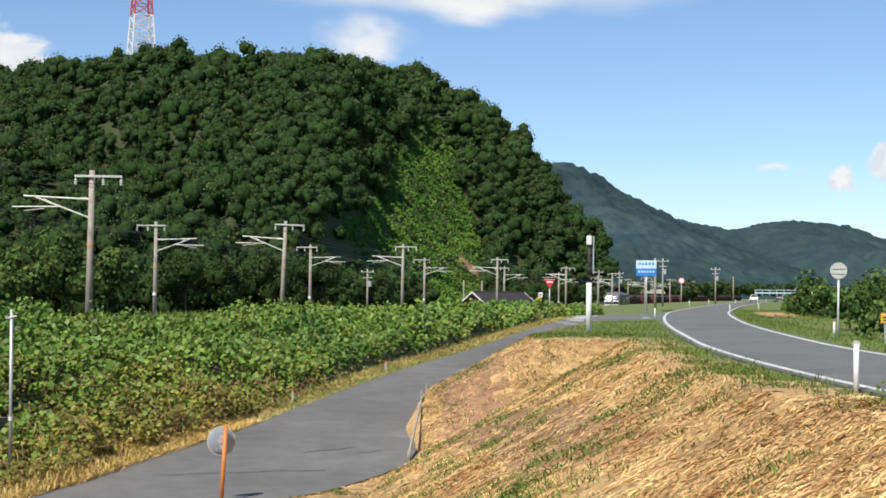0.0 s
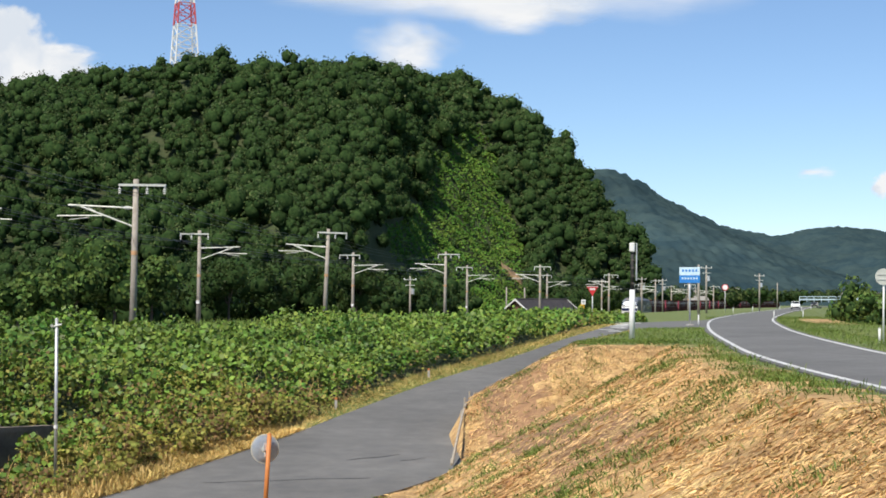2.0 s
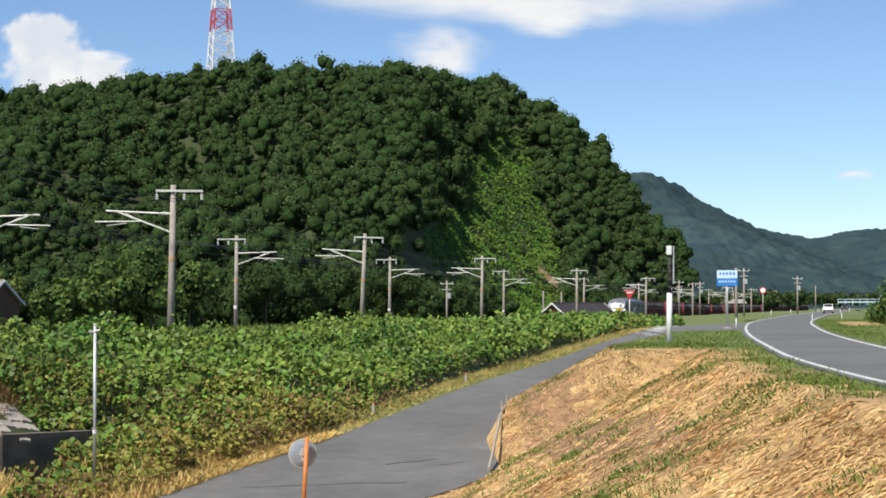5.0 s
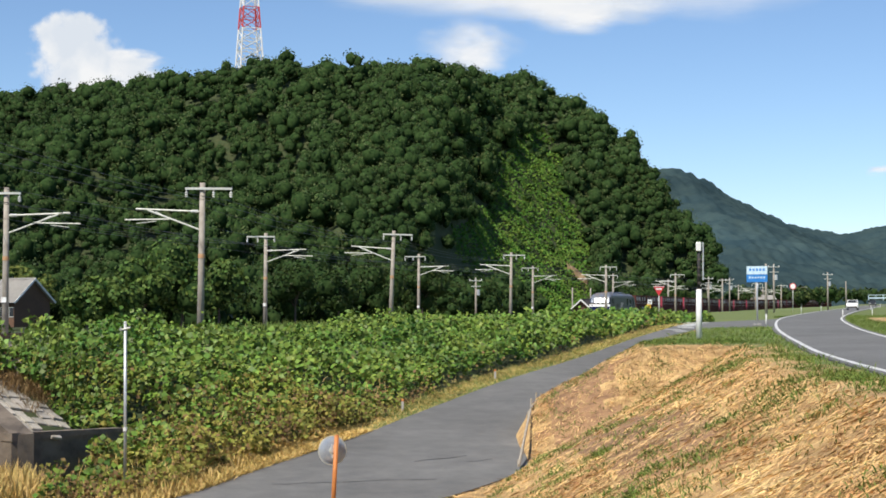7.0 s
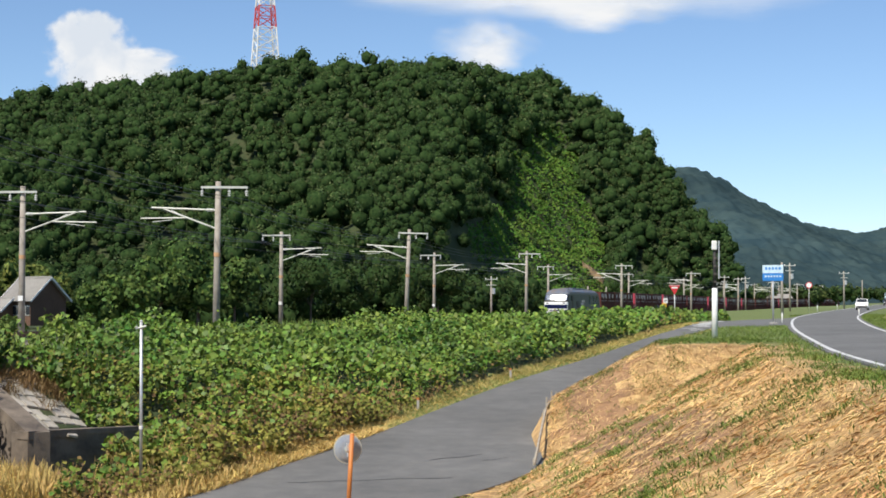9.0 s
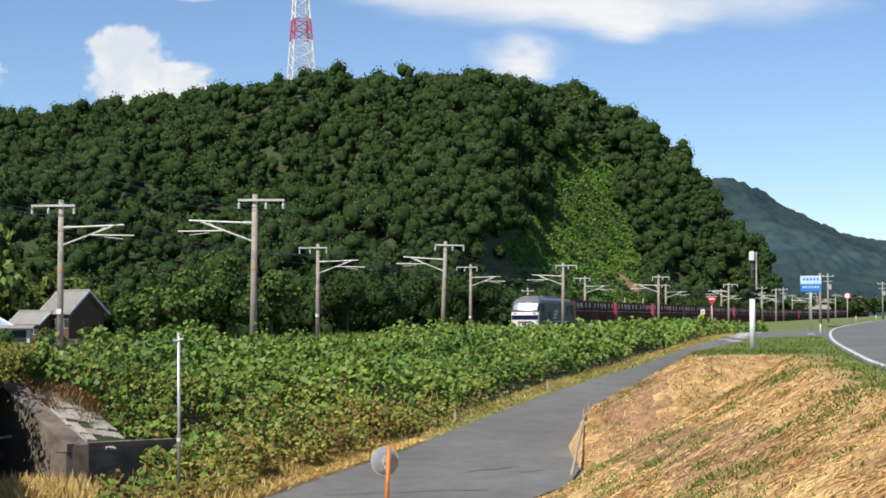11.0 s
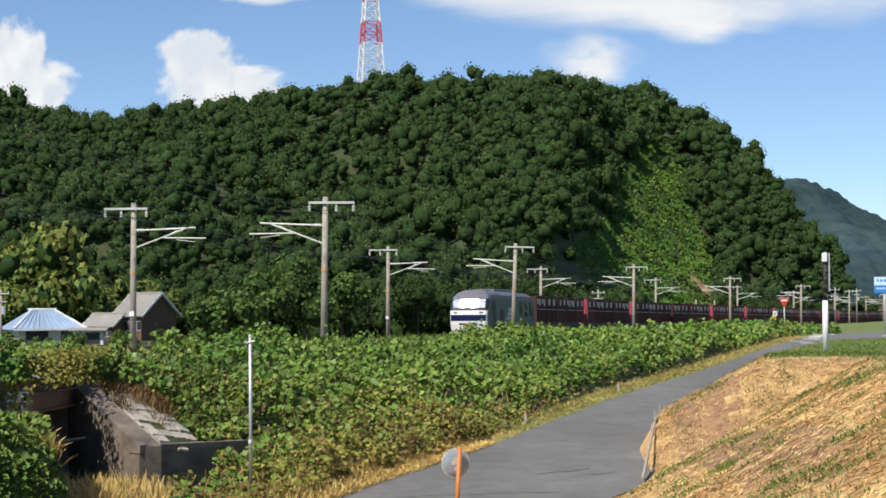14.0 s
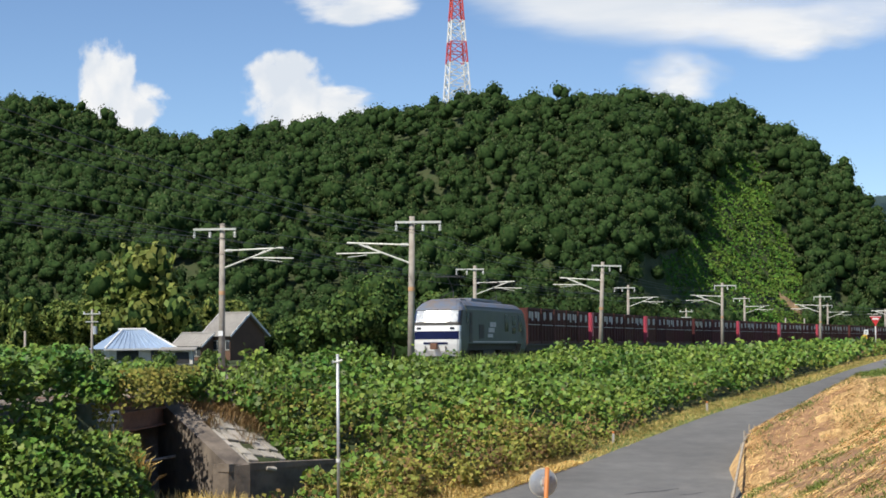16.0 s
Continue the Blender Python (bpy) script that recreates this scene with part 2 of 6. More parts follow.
# Far woods: the bluish base colour stands in for haze.
FAR_LEAF_HAZE = material("far_forest_haze_tint", (0.028, 0.052, 0.062), (0.048, 0.076, 0.076), scale=0.035, rough=0.95, bump=1.0, bump_scale=0.09, spread=0.3, spec=0.0)

# ---------------- the plan: railway, roads, heights ----------------
S = np.arange(-140.0, 760.0, 1.0)
HEAD = 0.1426 + 0.00138 * np.minimum(S, 129.2) - 0.00016 * np.clip(S - 129.2, 0, 130)
TX, TY = np.cumsum(np.sin(HEAD)), np.cumsum(np.cos(HEAD))
I0 = int(np.argmin(abs(S)))
TX, TY = TX - TX[I0] - 12.70, TY - TY[I0] + 101.47


def track(s, o=0.0):
    """Place on the railway: s metres up the line, o metres to the right of the near track's middle; and the heading."""
    th = np.interp(s, S, HEAD)
    return np.interp(s, S, TX) + o * np.cos(th), np.interp(s, S, TY) - o * np.sin(th), th


def rail_z(s):
    return -0.0068 * np.clip(s, -60, 270)


def near_track(x, y):
    """Chainage and offset of points."""
    shape = np.shape(x)
    x, y = np.ravel(x), np.ravel(y)
    s, o = np.empty(len(x)), np.empty(len(x))
    sx, sy, st = TX[::4], TY[::4], S[::4]
    for a in range(0, len(x), 20000):
        b = slice(a, a + 20000)
        k = np.argmin((x[b, None] - sx) ** 2 + (y[b, None] - sy) ** 2, axis=1)
        th = HEAD[::4][k]
        dx, dy = x[b] - sx[k], y[b] - sy[k]
        s[b] = st[k] + dx * np.sin(th) + dy * np.cos(th)
        o[b] = dx * np.cos(th) - dy * np.sin(th)
    return s.reshape(shape), o.reshape(shape)


# lower road: left edge, right edge
LOWER = np.array([(-16.0, 41.5, -9.0, 40.0), (-7.4, 46.5, -0.6, 45.8), (-5.6, 50.9, 2.0, 50.2), (-3.0, 57.5, 2.6, 55.0), (-0.6, 64.6, 3.3, 62.0),
                  (2.6, 73.7, 5.0, 70.3), (6.5, 83.1, 8.6, 79.8), (9.3, 90.6, 11.6, 88.0), (12.0, 98.0, 16.0, 95.5), (15.0, 110.0, 21.0, 104.0), (20.0, 126.0, 25.5, 114.0), (27.5, 142.0, 29.0, 127.0)])
# levee road: middle line and half width
LEVEE = np.array([(9.0, -40.0, 2.1), (9.6, 0.0, 2.1), (10.2, 20.0, 2.1), (10.9, 34.0, 1.95), (12.2, 47.0, 1.85), (14.5, 62.0, 1.85), (17.9, 82.0, 1.95), (22.7, 107.0, 2.15), (29.2, 138.0, 2.35),
                  (39.9, 182.0, 2.4), (54.9, 240.0, 2.4), (71.3, 300.0, 2.4), (88.0, 363.0, 2.4), (121.0, 480.0, 2.4), (190.0, 640.0, 2.4)])


def smooth_line(rows, step):
    rows = np.asarray(rows, dtype=float)
    k = np.r_[0, np.cumsum(np.hypot(*np.diff(rows[:, :2], axis=0).T))]
    u = np.arange(0, k[-1], step)
    out = np.empty((len(u), rows.shape[1]))
    tan = np.gradient(rows, k, axis=0)
    i = np.clip(np.searchsorted(k, u, side="right") - 1, 0, len(k) - 2)
    h = (k[i + 1] - k[i])[:, None]
    w = ((u - k[i]) / h[:, 0])[:, None]
    return (2 * w**3 - 3 * w**2 + 1) * rows[i] + (w**3 - 2 * w**2 + w) * h * tan[i] + (-2 * w**3 + 3 * w**2) * rows[i + 1] + (w**3 - w**2) * h * tan[i + 1]


LEVEE_FINE = smooth_line(LEVEE, 2.0)
LOWER_FINE = smooth_line(LOWER, 1.0)


def lower_z(y):
    """Height of the lower road: it climbs at seven in a hundred and eases off at the top."""
    z = -3.8 + 0.07 * (y - 46.0)
    z = np.where(y < 46, -3.8 + 0.02 * (y - 46), z)
    return np.where(z > -0.7, -0.7 + 0.66 * np.tanh((z + 0.7) / 0.66), z)


def xl(y):
    return np.where(y < 46.5, -7.4 - 0.35 * (46.5 - y), np.interp(y, LOWER_FINE[:, 1], LOWER_FINE[:, 0]))


def xr(y):
    return np.interp(y, LOWER_FINE[:, 3], LOWER_FINE[:, 2])


def levee_offset(x, y):
    lx, ly, lw = LEVEE_FINE.T
    shape = np.shape(x)
    x, y = np.ravel(x), np.ravel(y)
    o = np.empty(len(x))
    for a in range(0, len(x), 20000):
        b = slice(a, a + 20000)
        k = np.argmin((x[b, None] - lx) ** 2 + (y[b, None] - ly) ** 2, axis=1)
        k = np.clip(k, 0, len(lx) - 2)
        dx, dy = lx[k + 1] - lx[k], ly[k + 1] - ly[k]
        n = np.hypot(dx, dy)
        o[b] = ((x[b] - lx[k]) * dy - (y[b] - ly[k]) * dx) / n
    return o.reshape(shape)


def bumps(x, y, k, seed=0.0):
    return np.array([noise.noise((a * k + seed, b * k - seed, seed)) for a, b in zip(np.ravel(x), np.ravel(y))]).reshape(np.shape(x))


def cheap_bumps(x, y, k, seed=0.0):
    """Sums of turned waves: quick, smooth and without repeats near by."""
    z = 0
    for i, (a, f) in enumerate(((0.3, 1.0), (1.7, 1.31), (2.9, 1.73), (4.1, 2.27), (5.3, 2.9))):
        z = z + np.sin(k * f * (x * math.cos(a + seed) + y * math.sin(a + seed)) + 3.1 * i + seed * 7 + 1.7 * np.sin(k * 0.6 * (y * math.cos(a) - x * math.sin(a)))) / (1.2 + 0.5 * i)
    return z / 2.2


# the hill behind the railway: its ridge (x, y, height)
RIDGE_X = (-330, -213, -188, -165, -137, -117, -92, -79, -54, -31, -9, 18, 33, 44, 53, 63, 70, 74, 77)
RIDGE_H = (92, 76.7, 73.2, 64.3, 61.8, 64.3, 68.5, 70.0, 72.3, 68.0, 70.4, 69.8, 60.5, 50.5, 42.3, 25.0, 12.5, 5.0, 0)


def ridge_y(x):
    return 550 - 95 * np.clip((x - 15) / 55.0, 0, 1) ** 1.5


def hill(x, y):
    h = np.interp(x, RIDGE_X, RIDGE_H) * (np.asarray(x) < 77)
    d = ridge_y(x) - y
    v = np.where(d > 0, d / np.clip(25 + (70 - np.asarray(x)) * 2.6, 12, 235), -d / 150.0)
    out = h * (1 - np.clip(v, 0, 1) ** np.interp(x, (-60, 20), (1.25, 1.6))) ** 1.08
    # a spur whose steep flank drops to the slip
    spur = np.where(x < 3, np.exp(-((np.asarray(x) - 3) / 24.0) ** 2), np.clip(1 - (np.asarray(x) - 3) / 9.0, 0, 1)) * np.clip(out / 10.0, 0, 1) * np.clip((56 - out) / 16.0, 0, 1) * (d > 0)
    out = out + 8.5 * spur
    gully = cheap_bumps(np.asarray(x, dtype=float), np.asarray(y, dtype=float), 0.03, 2.0) * np.clip(out / 30, 0, 1) * 9.0 * np.clip(v * 3, 0, 1)
    gully = gully + 3.5 * cheap_bumps(np.asarray(x, dtype=float), np.asarray(y, dtype=float), 0.075, 3.7) * np.clip(out / 20, 0, 1) * np.clip(v * 4, 0, 1)
    return np.maximum(out + gully * (out > 0), 0)


# the underpass: portal jamb, wing wall corner, end of the return
JAMB, CORNER, RETURN = (-15.2, 54.2), (-12.1, 50.5), (-10.3, 53.5)


def ground(x, y):
    x, y = np.asarray(x, dtype=float), np.asarray(y, dtype=float)
    s, o = near_track(x, y)
    lo = levee_offset(x, y)
    rz = rail_z(s) - 0.6
    plain = np.where(o < -12, np.minimum(rz, -0.8) - 0.0, -2.6)
    # the railway's bank: its shoulder to the left falls to the plain
    bank = rz - np.clip(-o - 9.5, 0, None) * 0.4
    left = np.maximum(bank, -1.6 + 0.0 * x)
    # between the lower road and the railway
    zr = lower_z(y)
    wide = np.clip(xl(y) - (np.interp(y, TY, TX) + 4.2), 2.0, None)
    u = np.clip((xl(y) - x) / wide, 0, 1)
    between = zr + (np.minimum(rz, 0.2) - zr) * np.clip(u * 1.05, 0, 1) ** np.interp(y, (56, 76), (1.6, 0.95))
    # the overgrown hump beside the underpass
    hump = np.clip(0.15 - 0.5 * (x + 16.2) - 0.12 * np.clip(44 - y, 0, 12), -3.0, 0.4)
    step = np.clip((-11.2 - x) / 1.5, 0, 1) * np.clip((y - 22) / 6.0, 0, 1)
    between = np.where((y < 50) & (x < -8), zr + np.maximum(hump - zr, 0) * step * step * (3 - 2 * step), between)
    # the levee: top and its slope to the lower road
    tip = np.clip((y - 57.0) / 3.0, 0, 1) * np.clip((100.0 - y) / 6.0, 0, 1)
    top_left = np.where(y > 57.5, np.minimum(7.2, 1e9) + np.clip(y - 60, 0, None) * 0.17, 1e9)
    dist_road = np.clip(-lo - 3.4, 0, None)
    dist_tip = np.hypot(np.clip(7.2 + np.clip(y - 60, 0, 60) * 0.22 - x, 0, None), np.clip(58.6 - y, 0, None))
    dist = np.where(lo < 0, np.minimum(dist_road, dist_tip), 0)
    slope = np.where(dist > 0, -0.52 * np.clip(dist - 0.4, 0, None), 0)
    river = -0.5 * np.clip(lo - np.interp(y, (100, 116, 155, 175), (4.2, 7.8, 7.8, 4.2)), 0, 9)
    levee = np.where(lo > 0, river, slope)
    right_side = np.maximum(levee, zr + 0.02)
    h = np.where(x < xl(y), between, np.where(x < xr(y), zr - 0.06, right_side))
    past = np.clip((y - 112.0) / 20.0, 0, 1)
    flat = np.where(lo > 0, river, np.maximum(-0.05 - np.clip(-lo - 4, 0, 30) * 0.02, rz))
    h = h * (1 - past) + flat * past
    h = np.where(o < 4.2, np.where(o > -9.5, rz, left), h)
    # hollow behind and to the side of the eye
    h = np.where((y < 25) & (lo < 0), np.maximum(h, -0.08 - 0.5 * np.clip(np.hypot(x - 2, y + 2) - 9, 0, 7.4)), h)
    # the cut of the underpass
    behind = ((x - CORNER[0]) * 3.7 + (y - CORNER[1]) * 3.1 > 0) & ((x - CORNER[0]) * -3.0 + (y - CORNER[1]) * 1.8 > 0)
    far_bank = (x + 12.0) * 4.6 + (y - 41.2) * 3.4 > 0
    dx, dy = x - CORNER[0], y - CORNER[1]
    pitch = -2.32 - 0.3616 * dx + 0.1836 * dy + np.clip(np.hypot(dx + 0.8, dy - 2.2) - 2.9, 0, None)
    h = np.where(behind & (x > -16) & (y < 60), np.minimum(h, pitch), h)
    beside = ((x - CORNER[0]) * -3.0 + (y - CORNER[1]) * 1.8 <= 0) & (x < -7.5) & (x > -12.5) & (y > 46)
    h = np.where(beside, np.minimum(h, zr + 0.3 + np.clip(y - 53.3, 0, None) * 0.6 + np.clip(x + 9.2, 0, None) * 0.0), h)
    cut = (x > -15.3) & (x < -10.3) & ~behind & far_bank & (y < 54.3)
    bore = (x <= -15.3) & (x > -26) & (y > 49.2) & (y < 54.0)
    h = np.where(cut | bore, -3.95, h)
    return h + hill(x, y) * np.clip((-o - np.interp(y, (380, 430), (22, 9))) / np.interp(y, (380, 430), (18, 8)), 0, 1)


def axis(*spans):
    out = [spans[0][0]]
    for a, b, step in spans:
        out += list(np.linspace(a, b, max(2, int(round((b - a) / step)) + 1))[1:])
    return np.array(out)


def build_ground():
    gx = axis((-4000, -600, 340), (-600, -120, 12), (-120, -40, 3), (-40, 26, 0.55), (26, 110, 2.5), (110, 400, 15), (400, 4000, 360))
    gy = axis((-3000, -60, 300), (-60, 10, 5), (10, 125, 0.55), (125, 320, 2.5), (320, 640, 7), (640, 900, 30), (900, 4900, 400))
    X, Y = np.meshgrid(gx, gy)
    Z = ground(X, Y)
    s, o = near_track(X, Y)
    lo = levee_offset(X, Y)
    rough = cheap_bumps(X, Y, 2.3, 0.4) * 0.05 * ((Y < 130) & (abs(o) > 5) & (abs(lo) > 2.6))
    Z = Z + np.where((X > xl(Y) - 0.3) & (X < xr(Y) + 0.3), 0, rough)
    ny, nx = X.shape
    i = np.arange(nx * ny).reshape(ny, nx)
    faces = np.stack([i[:-1, :-1], i[:-1, 1:], i[1:, 1:], i[1:, :-1]], -1).reshape(-1, 4)
    cx, cy = (X[:-1, :-1] + X[1:, 1:]) / 2, (Y[:-1, :-1] + Y[1:, 1:]) / 2
    cs, co = near_track(cx, cy)
    cl = levee_offset(cx, cy)
    mat = np.zeros(cx.shape, dtype=int)                       # 0 turf
    jit = np.random.default_rng(3).normal(0, 0.3, cx.shape)
    mat[(cx < xl(cy) - 1.2 + jit) & (co > 4.2) & (cy < 130)] = 1     # undergrowth, dark for shade below the leaves
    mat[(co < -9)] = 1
    mat[(co <= 4.2) & (co >= -9)] = 2                          # ballast
    mat[(cx > xr(cy) - 0.5) & (cy > 12) & (cl < -2.6 + jit) & (cy < 58.4 + jit)] = 3   # straw slope
    mat[(cx > xr(cy) - 0.5) & (cx < 7.0 + jit) & (cl < -3.3) & (cy < 84)] = 3
    mat[(cl > 4.4 + jit) & (cl < 8.5) & (abs(cy - 132) < 15 + 8 * jit)] = 3
    trail = 3.0 + 0.035 * (cy - 45) + 0.5 * np.sin(cy * 0.21)
    mat[(mat == 3) & (abs(cx - trail - 1.4) < 1.1 + 0.6 * jit) & (cy > 30) & (cy < 60) & (cl < 0)] = 5
    mat[(abs(cx) > 120) | (cy > 320)] = 4
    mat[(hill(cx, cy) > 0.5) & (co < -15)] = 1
    me = mesh_of("ground", np.stack([X, Y, Z], -1).reshape(-1, 3), faces, [TURF, UNDER_SHADE, BALLAST, STRAW, FIELD, TRODDEN], True, mat.reshape(-1))
    tagged(new("ground", me), "uneven ground with mown straw slope, turf and undergrowth", "ground", kind="structure")


build_ground()


def strip(name, left, right, mat, label, category, lift=0.0):
    """A sheet of paving with thickness between two lines of points."""
    n = len(left)
    v = [(*p[:2], p[2] + lift) for p in left] + [(*p[:2], p[2] + lift) for p in right]
    v += [(p[0], p[1], p[2] + lift - 0.25) for p in left] + [(p[0], p[1], p[2] + lift - 0.25) for p in right]
    f = []
    for i in range(n - 1):
        f += [(i, n + i, n + i + 1, i + 1), (2 * n + i, i, i + 1, 2 * n + i + 1), (n + i, 3 * n + i, 3 * n + i + 1, n + i + 1)]
    return tagged(new(name, mesh_of(name, v, f, mat, False)), label, category, kind="structure")


def side_line(rows, off):
    """Points beside the levee road, off metres to the right of its middle, in half widths where a string ends in w."""
    d = np.gradient(rows[:, :2], axis=0)
    d /= np.hypot(*d.T)[:, None]
    return rows[:, 0] + off * d[:, 1], rows[:, 1] - off * d[:, 0]


def build_roads():
    lw = LEVEE_FINE[:, 2]
    a, b = side_line(LEVEE_FINE, -(lw + 0.28)), side_line(LEVEE_FINE, lw + 0.28)
    z = np.full(len(lw), 0.05)
    strip("road", np.c_[a[0], a[1], z], np.c_[b[0], b[1], z], ASPHALT, "grey asphalt road on the levee with white edge lines", "road")
    far = LEVEE_FINE[:, 1] < 480
    for sgn in (-1, 1):
        p, q = side_line(LEVEE_FINE[far], sgn * (lw[far] - 0.06)), side_line(LEVEE_FINE[far], sgn * (lw[far] + 0.10))
        if sgn < 0:
            p, q = q, p
        zz = np.full(far.sum(), 0.05)
        line = strip("edge_line", np.c_[p[0], p[1], zz], np.c_[q[0], q[1], zz], ROADPAINT, "white painted edge line on the asphalt", "road marking", 0.006)
    lf = LOWER_FINE
    zl, zr = lower_z(lf[:, 1]), lower_z((lf[:, 1] + lf[:, 3]) / 2)
    strip("road", np.c_[lf[:, 0], lf[:, 1], zl], np.c_[lf[:, 2], lf[:, 3], lower_z(lf[:, 3])], ASPHALT, "patched grey asphalt side road climbing to the levee", "road", 0.03)


build_roads()

# ---------------- leaves ----------------
rng = np.random.default_rng(7)


def leaf_quads(p, normal, size, tilt=0.6, aspect=0.75):
    """One four-cornered leaf at each point, facing about along its normal."""
    n = len(p)
    nn = normal + rng.normal(0, tilt, (n, 3))
    nn /= np.linalg.norm(nn, axis=1)[:, None] + 1e-9
    r = rng.normal(0, 1, (n, 3))
    a = np.cross(nn, r)
    a /= np.linalg.norm(a, axis=1)[:, None] + 1e-9
    b = np.cross(nn, a)
    size = np.broadcast_to(size, (n,))[:, None]
    a, b = a * size * 0.5, b * size * 0.5 * aspect
    bend = nn * size * 0.12
    return np.stack([p - a, p - b * 1.0 + a * 0.05 + bend, p + a, p + b + a * 0.05 + bend], axis=1)


def crown(radius, lobes, count, leaf, flat=0.8, seed=1):
    """A crown: uneven lobes with leaf clumps on their outer sides. Returns leaf quads and the lobes."""
    g = np.random.default_rng(seed)
    c = g.normal(0, 1, (lobes, 3))
    c /= np.linalg.norm(c, axis=1)[:, None]
    c *= radius * g.uniform(0.35, 0.72, (lobes, 1))
    c[:, 2] = c[:, 2] * flat + radius * 0.15
    r = radius * g.uniform(0.32, 0.55, lobes)
    k = g.integers(0, lobes, count)
    d = g.normal(0, 1, (count, 3))
    d[:, 2] += 0.35
    d /= np.linalg.norm(d, axis=1)[:, None]
    p = c[k] + d * (r[k] * g.uniform(0.82, 1.10, count))[:, None]
    return p, d, g.uniform(0.7, 1.3, count) * leaf, c, r


def lobe_shell(c, r, sub=2, fill=0.78):
    bm = bmesh.new()
    g = random.Random(len(c))
    for q, s in zip(c, r):
        for w in ball(bm, q, s * fill, sub=sub):
            w.co = Vector(q) + (w.co - Vector(q)) * g.uniform(0.72, 1.18)
    v = np.array([x.co[:] for x in bm.verts])
    f = np.array([[x.index for x in t.verts] for t in bm.faces])
    bm.free()
    return v, f


def scatter_trees(name, spots, kinds, leaf_mat, core_mat, label, category="forest", fill=0.78):
    """Many trees in one sheet of woods. spots: x, y, z, size, turn."""
    quads, cv, cf, base = [], [], [], 0
    for j, (p, d, sz, c, r) in enumerate(kinds):
        mine = spots[np.arange(len(spots)) % len(kinds) == j]
        q = leaf_quads(p, d, sz, 0.38)
        v, f = lobe_shell(c, r, 1, fill)
        for x, y, z, size, turn in mine:
            ca, sa = math.cos(turn) * size, math.sin(turn) * size
            m = np.array([[ca, -sa, 0], [sa, ca, 0], [0, 0, size * (0.8 + 0.55 * ((x * 0.37 + y * 0.73) % 1.0))]])
            quads.append((q.reshape(-1, 3) @ m.T + (x, y, z)).reshape(-1, 4, 3))
            cv.append(v @ m.T + (x, y, z))
            cf.append(f + base)
            base += len(v)
    tagged(new(name, quads_mesh(name, np.concatenate(quads), leaf_mat)), label, category, kind="stuff")
    # Dark lobe shells fill the crowns and paint the shade between leaves.
    me = bpy.data.meshes.new("crown_cores")
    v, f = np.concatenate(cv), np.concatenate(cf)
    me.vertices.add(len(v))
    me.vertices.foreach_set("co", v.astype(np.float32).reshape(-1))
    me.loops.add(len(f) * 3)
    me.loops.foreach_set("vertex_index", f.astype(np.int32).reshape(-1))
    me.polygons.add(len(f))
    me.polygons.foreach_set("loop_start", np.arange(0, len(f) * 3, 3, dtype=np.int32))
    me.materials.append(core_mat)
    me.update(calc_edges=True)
    tagged(new("woodland_shade", me), "crown cores coloured dark for the shade between the leaves", "forest", kind="stuff")


def in_clearing(x, y):
    """The steep slip of the hill that creepers cover: wide at its foot, narrow and winding towards the top."""
    x, y = np.asarray(x, dtype=float), np.asarray(y, dtype=float)
    h = hill(x, y)
    wave = 2.4 * cheap_bumps(x, y, 0.16, 1.4)
    left = np.interp(h, (0, 6, 12, 18, 25, 31, 39, 46, 52), (14, 9, 4, 3, 9, 12, 15, 21, 26)) + wave
    right = np.interp(h, (0, 6, 12, 18, 25, 31, 39, 46, 52), (38, 38, 37, 36.5, 35.5, 34, 32, 31, 29)) + wave
    return (x > left) & (x < right) & (y > 300) & (h < 51)


def spread(x, y, cell):
    """Keep points no closer than about a cell's width."""
    taken, pick = {}, []
    for i, (a, c) in enumerate(zip(x, y)):
        key = (int(a // cell), int(c // cell))
        if any((a - x[j]) ** 2 + (c - y[j]) ** 2 < cell * cell * 0.75 for u in (-1, 0, 1) for w in (-1, 0, 1) for j in taken.get((key[0] + u, key[1] + w), ())):
            continue
        taken.setdefault(key, []).append(i)
        pick.append(i)
    return np.array(pick)


